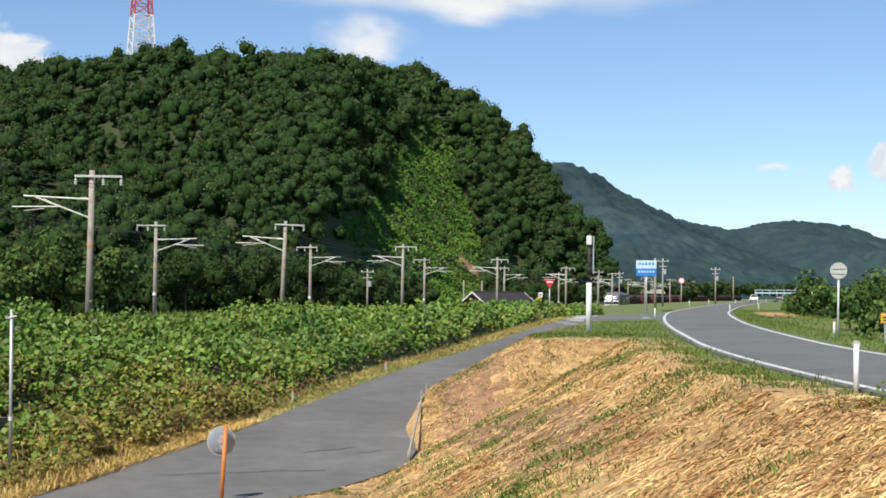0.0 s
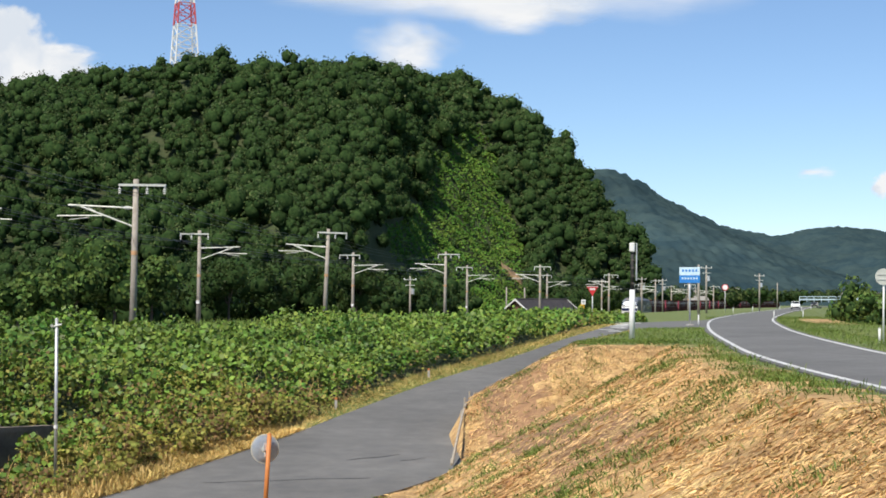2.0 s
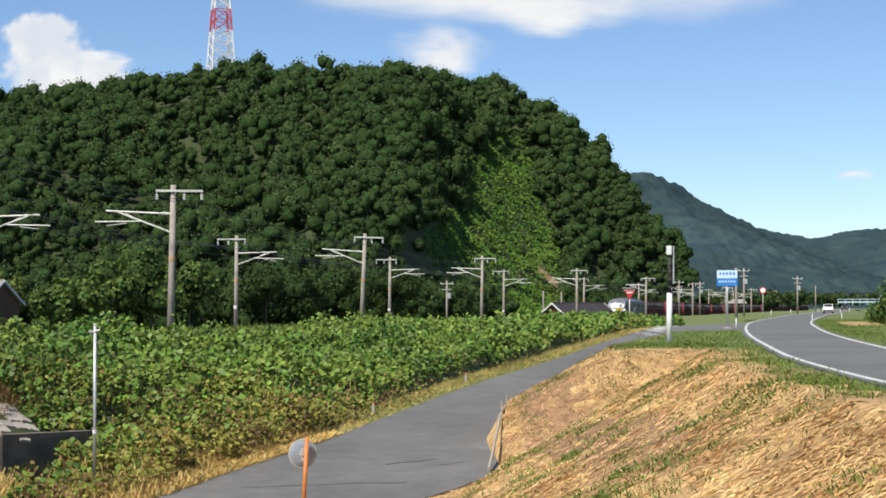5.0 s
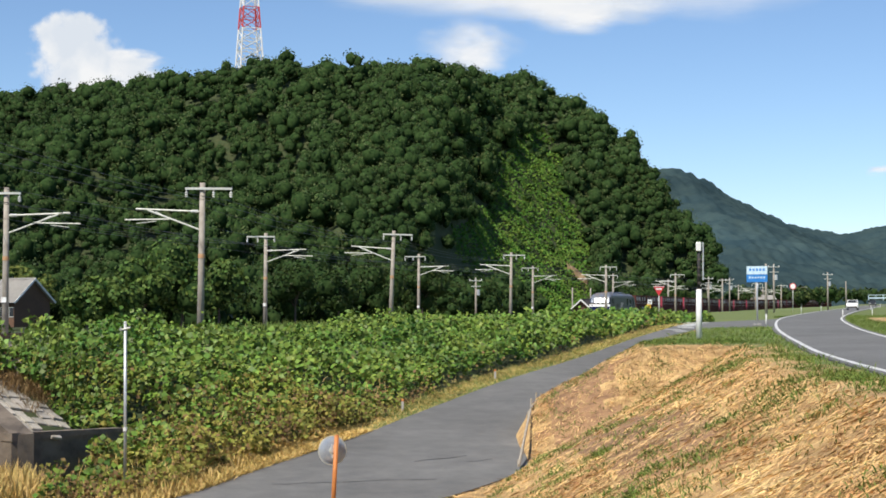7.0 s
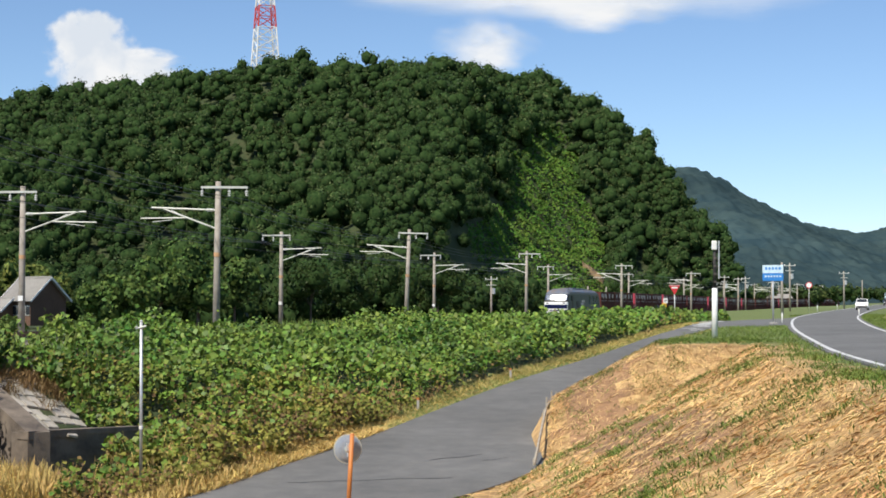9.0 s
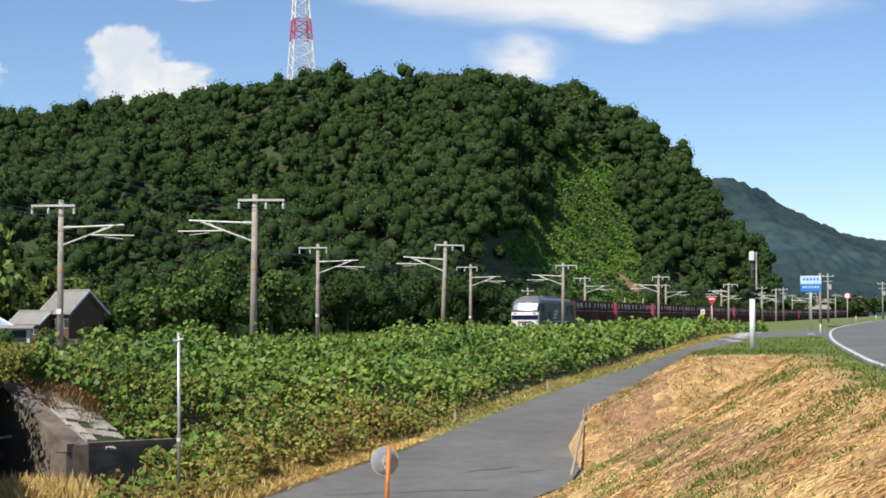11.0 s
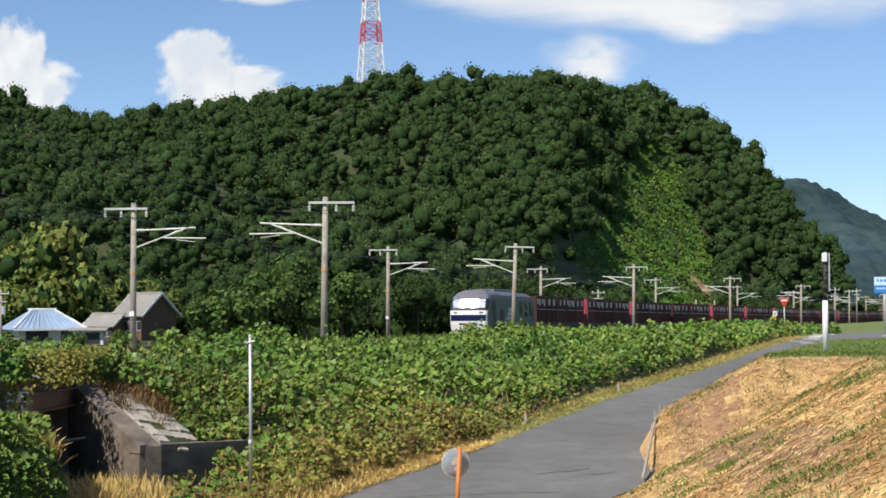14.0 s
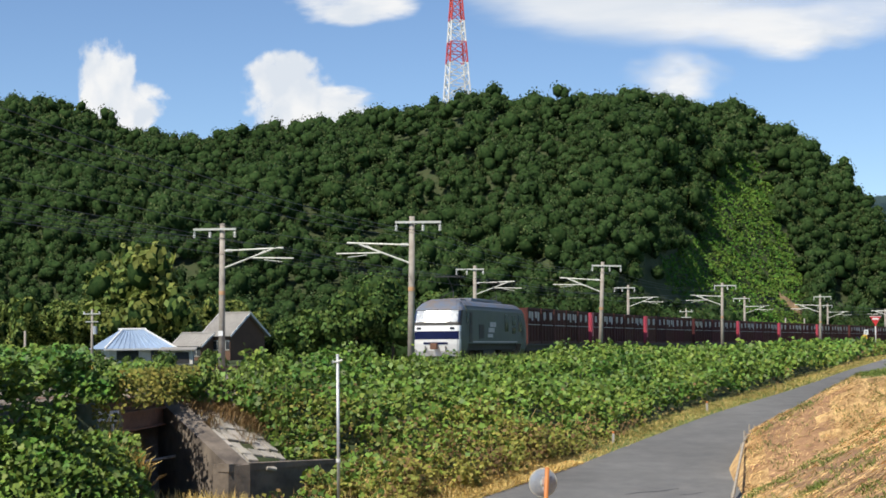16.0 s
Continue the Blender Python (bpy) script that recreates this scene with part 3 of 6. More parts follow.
def build_hill_woods():
    n = 60000
    x, y = rng.uniform(-262, 78, n), rng.uniform(218, 582, n)
    s, o = near_track(x, y)
    back = ridge_y(x)
    yard = (x < -38) & (y < 262)                       # the yards of the houses
    keep = (o < np.interp(y, (380, 430), (-19, -12))) & ~yard & (y < back + 10) & ((hill(x, y) > 1.0) | (o < -24)) & (x / y < 0.1575) & (x / y > -0.46)
    keep &= (hill(x, y) > 1.0) | (y < 300) | (rng.random(n) < 0.35)
    x, y = x[keep], y[keep]
    pick = spread(x, y, 4.6)
    steep = hill(x, y - 2) - hill(x, y + 2)
    lean = hill(x - 2, y) - hill(x + 2, y)
    close = np.flatnonzero(np.hypot(steep, lean) > 3.0)
    pick = np.unique(np.r_[pick, close[spread(x[close], y[close], 2.9)]])
    x, y = x[pick], y[pick]
    z = ground(x, y)
    size = 0.58 + 0.80 * rng.random(len(x)) ** 2.2
    clear = in_clearing(x, y)
    spots = np.c_[x, y, z + 3.0 * size, size, rng.uniform(0, 6.28, len(x))][~clear]
    far = spots[:, 1] > 430
    kinds = [crown(3.9, 11, 310, 0.47, 0.78, seed=i + 3) for i in range(7)]
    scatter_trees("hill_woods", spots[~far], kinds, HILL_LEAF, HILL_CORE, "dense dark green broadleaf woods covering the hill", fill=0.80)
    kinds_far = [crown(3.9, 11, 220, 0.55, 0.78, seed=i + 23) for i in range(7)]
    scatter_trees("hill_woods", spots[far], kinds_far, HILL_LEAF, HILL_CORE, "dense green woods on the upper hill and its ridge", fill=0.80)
    # creepers over the slip
    m = 90000
    vx, vy = rng.uniform(0, 46, m), rng.uniform(300, 530, m)
    k = in_clearing(vx, vy)
    vx, vy = vx[k], vy[k]
    s, o = near_track(vx, vy)
    vx, vy = vx[o < -14], vy[o < -14]
    vz = ground(vx, vy) + 0.5 + 1.5 * np.clip(cheap_bumps(vx, vy, 0.4, 1.1) + 0.3, -0.2, 1.6) + 0.8 * cheap_bumps(vx, vy, 1.3, 2.1)
    up = np.tile((0, -0.5, 0.8), (len(vx), 1))
    tagged(new("hill_creepers", quads_mesh("hill_creepers", leaf_quads(np.c_[vx, vy, vz], up, rng.uniform(0.45, 1.0, len(vx)), 0.6), CLEARING_LEAF)), "light green creepers smothering the steep clearing", "creeper", kind="stuff")
    # single low shrubs among the creepers
    bx, by = rng.uniform(5, 40, 900), rng.uniform(385, 525, 900)
    k = in_clearing(bx, by)
    bx, by = bx[k], by[k]
    pick = spread(bx, by, 6.0)
    bx, by = bx[pick], by[pick]
    tall = np.where(hill(bx, by) > 30, 0.55, 0.3) * rng.uniform(0.6, 1.3, len(bx))
    spots = np.c_[bx, by, ground(bx, by) + 1.6 * tall, tall, rng.uniform(0, 6, len(bx))]
    scatter_trees("hill_shrubs", spots, kinds[:3], VINE_LEAF, HILL_CORE, "scattered shrubs among the creepers on the hill")
    # bare earth at the edge of the slip
    g = np.random.default_rng(12)
    sx = np.linspace(30.5, 35.5, 12)
    front = np.array([[next((q for q in np.arange(380, 470, 0.5) if hill(a, q) > 11.0 - 0.9 * (a - 30.5)), 410.0) for a in sx]])[0]
    bm = bmesh.new()
    lo = [bm.verts.new((a, q - 1.5, float(ground(a, q)) - 1.2 + g.uniform(0, 0.6))) for a, q in zip(sx, front)]
    mid = [bm.verts.new((a, q - 1.4, float(ground(a, q)) + 1.1 + g.uniform(-0.5, 0.5))) for a, q in zip(sx, front)]
    hi = [bm.verts.new((a, q + 2.5, float(ground(a, q)) + 2.2)) for a, q in zip(sx, front)]
    for i in range(11):
        bm.faces.new((lo[i], lo[i + 1], mid[i + 1], mid[i]))
        bm.faces.new((mid[i], mid[i + 1], hi[i + 1], hi[i]))
    tagged(part("slip_scar", bm, SCAR), "bare brown earth scar on the overgrown hillside", "earth", kind="structure")


build_hill_woods()

# ---------------- railway ----------------
def build_rails():
    ss = np.arange(-110.0, 620.0, 3.0)
    for mid in (0.0, -3.8):
        for k in (-0.55, 0.55):
            pts = [track(s, mid + k) for s in ss]
            bm = bmesh.new()
            prof = ((-0.035, 0.0), (0.035, 0.0), (0.035, -0.14), (-0.035, -0.14))
            ring = None
            for s, (x, y, th) in zip(ss, pts):
                z = rail_z(s)
                now = [bm.verts.new((x + a * math.cos(th), y - a * math.sin(th), z + b)) for a, b in prof]
                if ring:
                    for i in range(4):
                        bm.faces.new((ring[i], ring[(i + 1) % 4], now[(i + 1) % 4], now[i]))
                ring = now
            bmesh.ops.recalc_face_normals(bm, faces=bm.faces[:])
            tagged(part("rail", bm, RUST), "rusty steel rail on ballast", "rail", "rails", "structure")


build_rails()


def catenary_pole(flip, label):
    """A concrete pole with a head beam of three insulators and a cantilever to one side. Its foot is at the origin; flip -1 reaches to the left."""
    root = new("catenary_pole")
    H = 7.9
    part("pole", tubes(((0, 0, -0.6), (0, 0, H), 0.185, 0.135), n=14), POLE_CONCRETE, root, smooth=True)
    part("band", tubes(((0, 0, 4.2), (0, 0, 4.4), 0.172, 0.170), n=14), FADED_ORANGE, root, "faded orange band")
    if flip > 0:
        part("number_plate", boxes(((0, -0.2, 2.2), (0.26, 0.03, 0.26))), WHITE_PAINT, root, "white plate")
    cx = 0.36 * (1 if flip < 0 else -1) * 1.0
    part("head_beam", boxes(((cx, -0.18, H - 0.3), (2.35, 0.09, 0.11))), PALE_STEEL, root)
    for dx in (-1.12, 0.25 if flip < 0 else -0.25, 1.12):
        bm = bmesh.new()
        tube(bm, (cx + dx, -0.18, H - 0.35), (cx + dx, -0.18, H - 0.47), 0.02)
        for k in range(3):
            tube(bm, (cx + dx, -0.18, H - 0.47 - 0.1 * k), (cx + dx, -0.18, H - 0.54 - 0.1 * k), 0.085, 0.05, n=10)
        part("insulator", bm, INSULATOR, root, smooth=True)
    r = flip
    part("top_tube", tubes(((0, 0, H - 1.42), (r * 3.35, 0, H - 1.30), 0.045), n=8), PALE_STEEL, root)
    part("stay_tube", tubes(((0, 0, H - 2.35), (r * 2.75, 0, H - 1.36), 0.045), n=8), PALE_STEEL, root)
    part("register_tube", tubes(((r * 1.6, 0, H - 1.80), (r * 3.9, 0, H - 1.84), 0.035), n=8), PALE_STEEL, root)
    part("steady_arm", tubes(((r * 2.3, 0, H - 1.9), (r * 3.3, 0, H - 2.02), 0.022), n=6), PALE_STEEL, root)
    part("drop_tube", tubes(((r * 1.65, 0, H - 1.80), (r * 2.35, 0, H - 1.42), 0.03), n=6), PALE_STEEL, root)
    bm = bmesh.new()
    for k in range(4):
        tube(bm, (r * (0.22 + 0.09 * k), 0, H - 1.41), (r * (0.26 + 0.09 * k), 0, H - 1.41), 0.085, n=10)
    part("arm_insulator", bm, INSULATOR, root, smooth=True)
    return tagged(root, label, "railway pole", "catenary poles along the railway")


POLE_S = [-16.1 + 50.47 * i for i in range(-1, 9)]


def build_poles():
    near = catenary_pole(-1, "weathered concrete catenary pole reaching over the near track")
    far = catenary_pole(1, "weathered concrete catenary pole with white plate beyond the tracks")
    lean = {0: 0.9, 1: 2.3, 2: 0.8, 3: 0.4}
    first = True
    for i, s in enumerate(POLE_S):
        for proto, off, add in ((near, 2.94, 0.0), (far, -7.65, 1.67)):
            x, y, th = track(s + add, off)
            z = rail_z(s) - 0.6 + (0.0 if s > -30 else 0.4)
            m = pose(x, y, z, 0, lean.get(i - 1, 0.5) if proto is near else 0.5, -math.degrees(th))
            if i == 0:
                proto.matrix_basis = m
            else:
                copy_thing(proto, m)


build_poles()


def wire(name, pts, r, mat, label):
    c = bpy.data.curves.new(name, "CURVE")
    c.dimensions, c.bevel_depth, c.bevel_resolution = "3D", r, 1
    sp = c.splines.new("POLY")
    sp.points.add(len(pts) - 1)
    for q, p in zip(sp.points, pts):
        q.co = (*p, 1)
    c.materials.append(mat)
    return tagged(new(name, c), label, "wire", "overhead wires")


def build_wires():
    spec = [("contact_wire", 0.0, 5.1, 0.0), ("messenger_wire", 0.0, 5.95, 0.35), ("contact_wire", -3.8, 5.1, 0.0), ("messenger_wire", -3.8, 5.95, 0.35)]
    spec += [("feeder_wire", 2.94 + 0.36 + d, 6.4, 0.45) for d in (-1.12, 0.25, 1.12)] + [("feeder_wire", -7.65 - 0.36 + d, 6.4, 0.45) for d in (-1.12, -0.25, 1.12)]
    for name, off, h, sag in spec:
        pts = []
        for a, b in zip(POLE_S, POLE_S[1:]):
            for k in range(10):
                u = k / 10
                s = a + (b - a) * u
                x, y, th = track(a, off)
                x2, y2, th2 = track(b, off)
                pts.append((x + (x2 - x) * u, y + (y2 - y) * u, rail_z(s) + h - sag * 4 * u * (1 - u)))
        wire(name, pts, 0.012, WIRE, "thin dark overhead wire between the poles")


build_wires()


# ---------------- the train ----------------
def bogie(parent, y, wheelbase=2.1):
    part("bogie", boxes(((-0.75, y, 0.55), (0.14, wheelbase + 0.9, 0.22)), ((0.75, y, 0.55), (0.14, wheelbase + 0.9, 0.22)), ((0, y, 0.6), (1.6, 0.35, 0.3)), bevel=0.02), WAGON_GREY, parent)
    for dy in (-wheelbase / 2, wheelbase / 2):
        part("wheelset", tubes(((-0.62, y + dy, 0.43), (-0.5, y + dy, 0.43), 0.43), ((0.5, y + dy, 0.43), (0.62, y + dy, 0.43), 0.43), ((-0.6, y + dy, 0.43), (0.6, y + dy, 0.43), 0.08), n=18), WAGON_GREY, parent)


def locomotive():
    """Front at y = 0 facing -y, body towards +y; the origin is at rail level."""
    root = new("electric_locomotive")
    L, W = 17.6, 1.49
    side = [(-W, 1.0), (W, 1.0), (W, 3.05), (W - 0.12, 3.28), (-W + 0.12, 3.28), (-W, 3.05)]
    part("body", build(lambda bm: prism(bm, side, 1.6, L - 1.2)), LOCO_GREY, root, "grey body side")
    # cab noses: white front below, dark window zone, grey cheeks, domed blue-grey top
    NOSE = ((0.28, 0.30, 1.28), (0.6, 0.14, 1.44), (1.0, 0.06, 1.48), (1.35, 0.03, 1.49), (1.75, 0.02, 1.49), (2.08, 0.08, 1.49), (2.25, 0.16, 1.49), (3.0, 0.58, 1.46), (3.2, 0.80, 1.38), (3.48, 1.2, 1.14), (3.68, 1.75, 0.75))
    PLAN = ((-1.0, 1.9), (-1.0, 0.32), (-0.96, 0.16), (-0.86, 0.08), (-0.5, 0.02), (0, 0), (0.5, 0.02), (0.86, 0.08), (0.96, 0.16), (1.0, 0.32), (1.0, 1.9))

    def shell(rows, plan, at, sg, close=False):
        bm = bmesh.new()
        rings = [[bm.verts.new((u * half, at + sg * min(depth + q, 1.9), z)) for u, q in plan] for z, depth, half in rows]
        for a, b in zip(rings, rings[1:]):
            for i in range(len(plan) - 1):
                bm.faces.new((a[i], a[i + 1], b[i + 1], b[i]))
        if close:
            bm.faces.new(rings[-1])
        bmesh.ops.recalc_face_normals(bm, faces=bm.faces[:])
        return bm
    for at, sg in ((0.0, 1), (L, -1)):
        cab = part("cab", shell(NOSE[:6], PLAN[1:-1], at, sg), LOCO_WHITE, root, "glossy white cab front")
        part("window_zone", shell(NOSE[5:8], PLAN[1:-1], at, sg), BLACK, cab, "black window zone")
        part("cheek", shell(NOSE[:8], PLAN[:2], at, sg), LOCO_GREY, cab, "grey cab side")
        part("cheek", shell(NOSE[:8], PLAN[-2:], at, sg), LOCO_GREY, cab, "grey cab side")
        part("cab_top", shell(NOSE[7:], PLAN, at, sg, True), LOCO_ROOF, cab, "domed blue-grey cab top")
        if sg < 0:
            continue
        def band(name, zs, mat, label, us=(-0.93, -0.86, -0.5, 0, 0.5, 0.86, 0.93), proud=0.012):
            prof = NOSE
            zz = [p[0] for p in prof]
            b2 = bmesh.new()
            rr = []
            for z in zs:
                dp, hf = np.interp(z, zz, [p[1] for p in prof]), np.interp(z, zz, [p[2] for p in prof])
                rr.append([b2.verts.new((u * hf * 1.004, dp + np.interp(abs(u), (0, 0.5, 0.86, 0.96, 1.0), (0, 0.02, 0.08, 0.16, 0.32)) - proud, z)) for u in us])
            for a, b in zip(rr, rr[1:]):
                for i in range(len(us) - 1):
                    b2.faces.new((a[i], a[i + 1], b[i + 1], b[i]))
            bmesh.ops.solidify(b2, geom=b2.faces[:], thickness=0.03)
            return part(name, b2, mat, cab, label)
        band("blue_band", (1.28, 1.75), LOCO_BLUE, "navy blue stripe", us=(-0.99, -0.93, -0.86, -0.5, 0, 0.5, 0.86, 0.93, 0.99))
        band("windscreen", (2.29, 2.96), WINDSCREEN, "wrap-around windscreen, glare put into its bright metal", us=(-0.95, -0.86, -0.5, -0.015))
        band("windscreen", (2.29, 2.96), WINDSCREEN, "wrap-around windscreen, glare put into its bright metal", us=(0.015, 0.5, 0.86, 0.95))
        band("lower_stripe", (0.98, 1.10), LOCO_BLUE, "navy stripe across the lower front", us=(-0.5, -0.2, 0, 0.2, 0.5), proud=0.02)
        for u in (-0.68, 0.68):
            band("headlight", (1.86, 1.98), GLASS_DARK, "dark headlight", us=(u - 0.09, u, u + 0.09), proud=0.03)
        part("coupler", boxes(((0, -0.18, 0.86), (0.3, 0.5, 0.3)), ((0, -0.36, 0.86), (0.42, 0.16, 0.36)), bevel=0.03), RUST, cab, "rusty coupler")
        for u in (-0.62, 0.62):
            part("brake_hose", tubes(((u, 0.05, 0.85), (u + 0.06, -0.1, 0.7), 0.04), ((u + 0.06, -0.1, 0.7), (u + 0.05, -0.06, 0.5), 0.04), n=6), BLACK, cab)
    roof = [(-W + 0.10, 3.285), (W - 0.10, 3.285), (W - 0.32, 3.5), (W - 0.7, 3.62), (-W + 0.7, 3.62), (-W + 0.32, 3.5)]
    part("roof", build(lambda bm: prism(bm, roof, 1.75, L - 1.75)), LOCO_ROOF, root, "dull blue-grey roof")
    part("roof_equipment", boxes(((0, 8.8, 3.72), (1.5, 6.4, 0.22)), ((0, 4.2, 3.68), (1.2, 1.2, 0.16)), ((0, 13.4, 3.68), (1.2, 1.2, 0.16)), bevel=0.04), LOCO_ROOF, root)
    for y in (3.4, 14.2):
        part("pantograph", tubes(((-0.4, y - 0.8, 3.75), (0, y + 0.7, 4.25), 0.03), ((0.4, y - 0.8, 3.75), (0, y + 0.7, 4.25), 0.03), ((0, y + 0.7, 4.25), (0, y - 0.5, 5.0), 0.03), ((-0.85, y - 0.5, 5.05), (0.85, y - 0.5, 5.05), 0.03), n=6), BLACK, root)
    for sx in (-1, 1):
        x = sx * (W + 0.006)
        part("cab_door", boxes(((x, 2.55, 2.0), (0.03, 0.62, 1.75))), WAGON_GREY, root, "dark cab door")
        part("cab_window", boxes(((x, 1.92, 2.52), (0.03, 0.5, 0.62))), GLASS_DARK, root, "dark side window")
        part("louvre", boxes(((x, 5.1, 1.75), (0.03, 1.15, 0.85)), *[((x + sx * 0.015, 5.1, 1.38 + 0.1 * k), (0.03, 1.1, 0.03)) for k in range(8)]), WAGON_GREY, root, "dark ventilation louvre")
        for y0 in (11.6, 13.6, 15.4):
            part("side_window", boxes(((x, y0, 2.35 if y0 != 13.6 else 2.5), (0.03, 0.95, 1.1 if y0 != 13.6 else 0.6))), GLASS_DARK, root, "dark louvred opening")
        part("side_window", boxes(((x, 13.6, 1.85), (0.03, 0.95, 0.4))), GLASS_DARK, root, "dark louvred opening")
        part("emblem", boxes(((x, 8.0, 2.2), (0.02, 1.5, 0.3)), ((x, 7.6, 1.85), (0.02, 1.5, 0.28)), ((x, 7.3, 1.5), (0.02, 1.3, 0.22))), PALE_MARK, root, "pale slanting emblem")
        part("sill_stripe", boxes(((x, 8.8, 1.12), (0.02, 11.5, 0.08))), PALE_MARK, root, "thin pale stripe")
    part("underframe", boxes(((0, 8.8, 0.8), (2.3, 14.0, 0.4)), ((0, 8.8, 0.5), (2.1, 3.0, 0.5)), bevel=0.03), WAGON_GREY, root)
    for y in (3.0, 8.8, 14.6):
        bogie(root, y, 2.5)
    return tagged(root, "white, navy and grey electric locomotive pulling a freight train", "locomotive")


def container_wagon():
    """A flat wagon with five short containers, from y = 0 to 19.6; the origin is at rail level."""
    root = new("container_wagon")
    part("deck", boxes(((0, 9.8, 0.93), (2.5, 19.4, 0.14)), ((-0.95, 9.8, 0.72), (0.2, 19.0, 0.34)), ((0.95, 9.8, 0.72), (0.2, 19.0, 0.34)), bevel=0.02), WAGON_GREY, root, "dark steel flat deck")
    for y in (0.05, 19.55):
        part("buffer_beam", boxes(((0, y, 0.8), (2.4, 0.12, 0.4))), WAGON_GREY, root)
        part("coupler", boxes(((0, y + (0.3 if y > 1 else -0.3), 0.82), (0.25, 0.5, 0.25)), bevel=0.03), WAGON_GREY, root)
    for y in (2.9, 16.7):
        bogie(root, y, 1.9)
    return root


def container_mesh():
    bm = bmesh.new()
    box(bm, (0, 0, 1.25), (2.36, 3.60, 2.42))
    for sx in (-1, 1):
        for y in (-1.74, -0.87, 0.0, 0.87, 1.74):
            box(bm, (sx * 1.2, y, 1.25), (0.09, 0.13, 2.46))
        for k in range(10):
            box(bm, (sx * 1.185, -1.55 + 0.345 * k, 1.1), (0.035, 0.1, 1.9))
        box(bm, (sx * 1.2, 0, 0.08), (0.1, 3.66, 0.16))
        box(bm, (sx * 1.2, 0, 2.42), (0.1, 3.66, 0.14))
    for sy in (-1, 1):
        for x in (-1.1, -0.37, 0.37, 1.1):
            box(bm, (x, sy * 1.81, 1.25), (0.12, 0.06, 2.4))
    me = bpy.data.meshes.new("container")
    bm.to_mesh(me)
    bm.free()
    me.materials.append(CONTAINER)
    return me


def mark_meshes(kind):
    """Pale painted blocks and lines on the side of a container, a mesh each."""
    spots = {0: [(y + d, z, w, h) for y in (-1.25, 0.45) for d, z, w, h in ((0, 2.0, 0.55, 0.46), (0.68, 1.9, 0.5, 0.62))],
             1: [(y + d, z, w, h) for y in (-0.9, 0.9) for d, z, w, h in ((0, 1.98, 0.75, 0.5), (-0.1, 1.72, 0.34, 0.16))],
             2: [(1.2, 2.0, 0.6, 0.5), (-0.5, 1.95, 0.6, 0.5)]}[kind]
    out = []
    for y, z, w, h in spots + [(0, 1.31, 3.3, 0.05)]:
        bm = boxes(((1.255, y, z), (0.01, w, h)))
        me = bpy.data.meshes.new("lettering")
        bm.to_mesh(me)
        bm.free()
        me.materials.append(PALE_MARK)
        out.append(me)
    return out


def load_wagon(root, number, cm, marks, ends):
    for k in range(5):
        c = new("container", cm)
        c.parent = root
        c.matrix_basis = pose(0, 2.02 + 3.89 * k, 1.02)
        for one in marks[(number * 2 + k) % 3]:
            new("lettering", one).parent = c
        if k == 0 and number in (1, 2, 4, 5, 6, 9):
            for one, name in zip(ends, ("end_door", "corner_panel", "corner_panel")):
                d = new(name, one)
                d.parent = c
                tagged(d, "bright red panel")


def end_mesh():
    out = []
    for c, size in (((0.0, -1.86, 1.25), (2.4, 0.05, 2.4)), ((1.235, -1.58, 1.5), (0.09, 0.5, 1.9)), ((-1.235, -1.58, 1.5), (0.09, 0.5, 1.9))):
        bm = boxes((c, size), bevel=0.01)
        me = bpy.data.meshes.new("end_panel")
        bm.to_mesh(me)
        bm.free()
        me.materials.append(CONTAINER_DOOR)
        out.append(me)
    return out


LOCO = locomotive()
WAGONS = []
CM, MARKS, ENDS = container_mesh(), [mark_meshes(k) for k in range(3)], end_mesh()
FIRST = container_wagon()
for number in range(17):
    w = FIRST if number == 16 else copy_thing(FIRST, Matrix())
    WAGONS.append(w)
for number, w in enumerate(WAGONS):
    load_wagon(w, number, CM, MARKS, ENDS)
    tagged(w, "flat wagon carrying five maroon freight containers", "freight wagon", "wagons of the train")


def motions():
    times = [0.5 * i for i in range(33)]
    def rows(lead, length):
        out = []
        for t in times:
            s = 16.0 * (16.0 - t) + lead
            x0, y0, h0 = track(s + 0.15 * length)
            x1, y1, h1 = track(s + 0.85 * length)
            d = Vector((x1 - x0, y1 - y0, rail_z(s + 0.85 * length) - rail_z(s + 0.15 * length)))
            yaw, pitch = math.atan2(-d.x, d.y), math.atan2(d.z, d.xy.length)
            f = Vector((x0, y0, rail_z(s + 0.15 * length))) - d * (0.15 / 0.7)
            out.append((t, pose(*f, math.degrees(pitch), 0, math.degrees(yaw))))
        return out
    walk(LOCO, rows(0.0, 17.6))
    for i, w in enumerate(WAGONS):
        walk(w, rows(18.6 + 20.4 * i, 19.6))
    def drive(ob, y_at):
        out = []
        for t in times:
            y = y_at(t)
            x = np.interp(y, LEVEE_FINE[:, 1], LEVEE_FINE[:, 0])
            x2 = np.interp(y - 6, LEVEE_FINE[:, 1], LEVEE_FINE[:, 0])
            yaw = math.degrees(math.atan2(-(x2 - x), -6.0))
            a = radians(yaw)
            out.append((t, pose(x - 0.9 * math.cos(a), y - 0.9 * math.sin(a), 0.055, 0, 0, yaw)))
        walk(ob, out)
    drive(CAR_WHITE, lambda t: 352 - 13.0 * t)
    drive(CAR_DARK, lambda t: 505 - 13.0 * t)


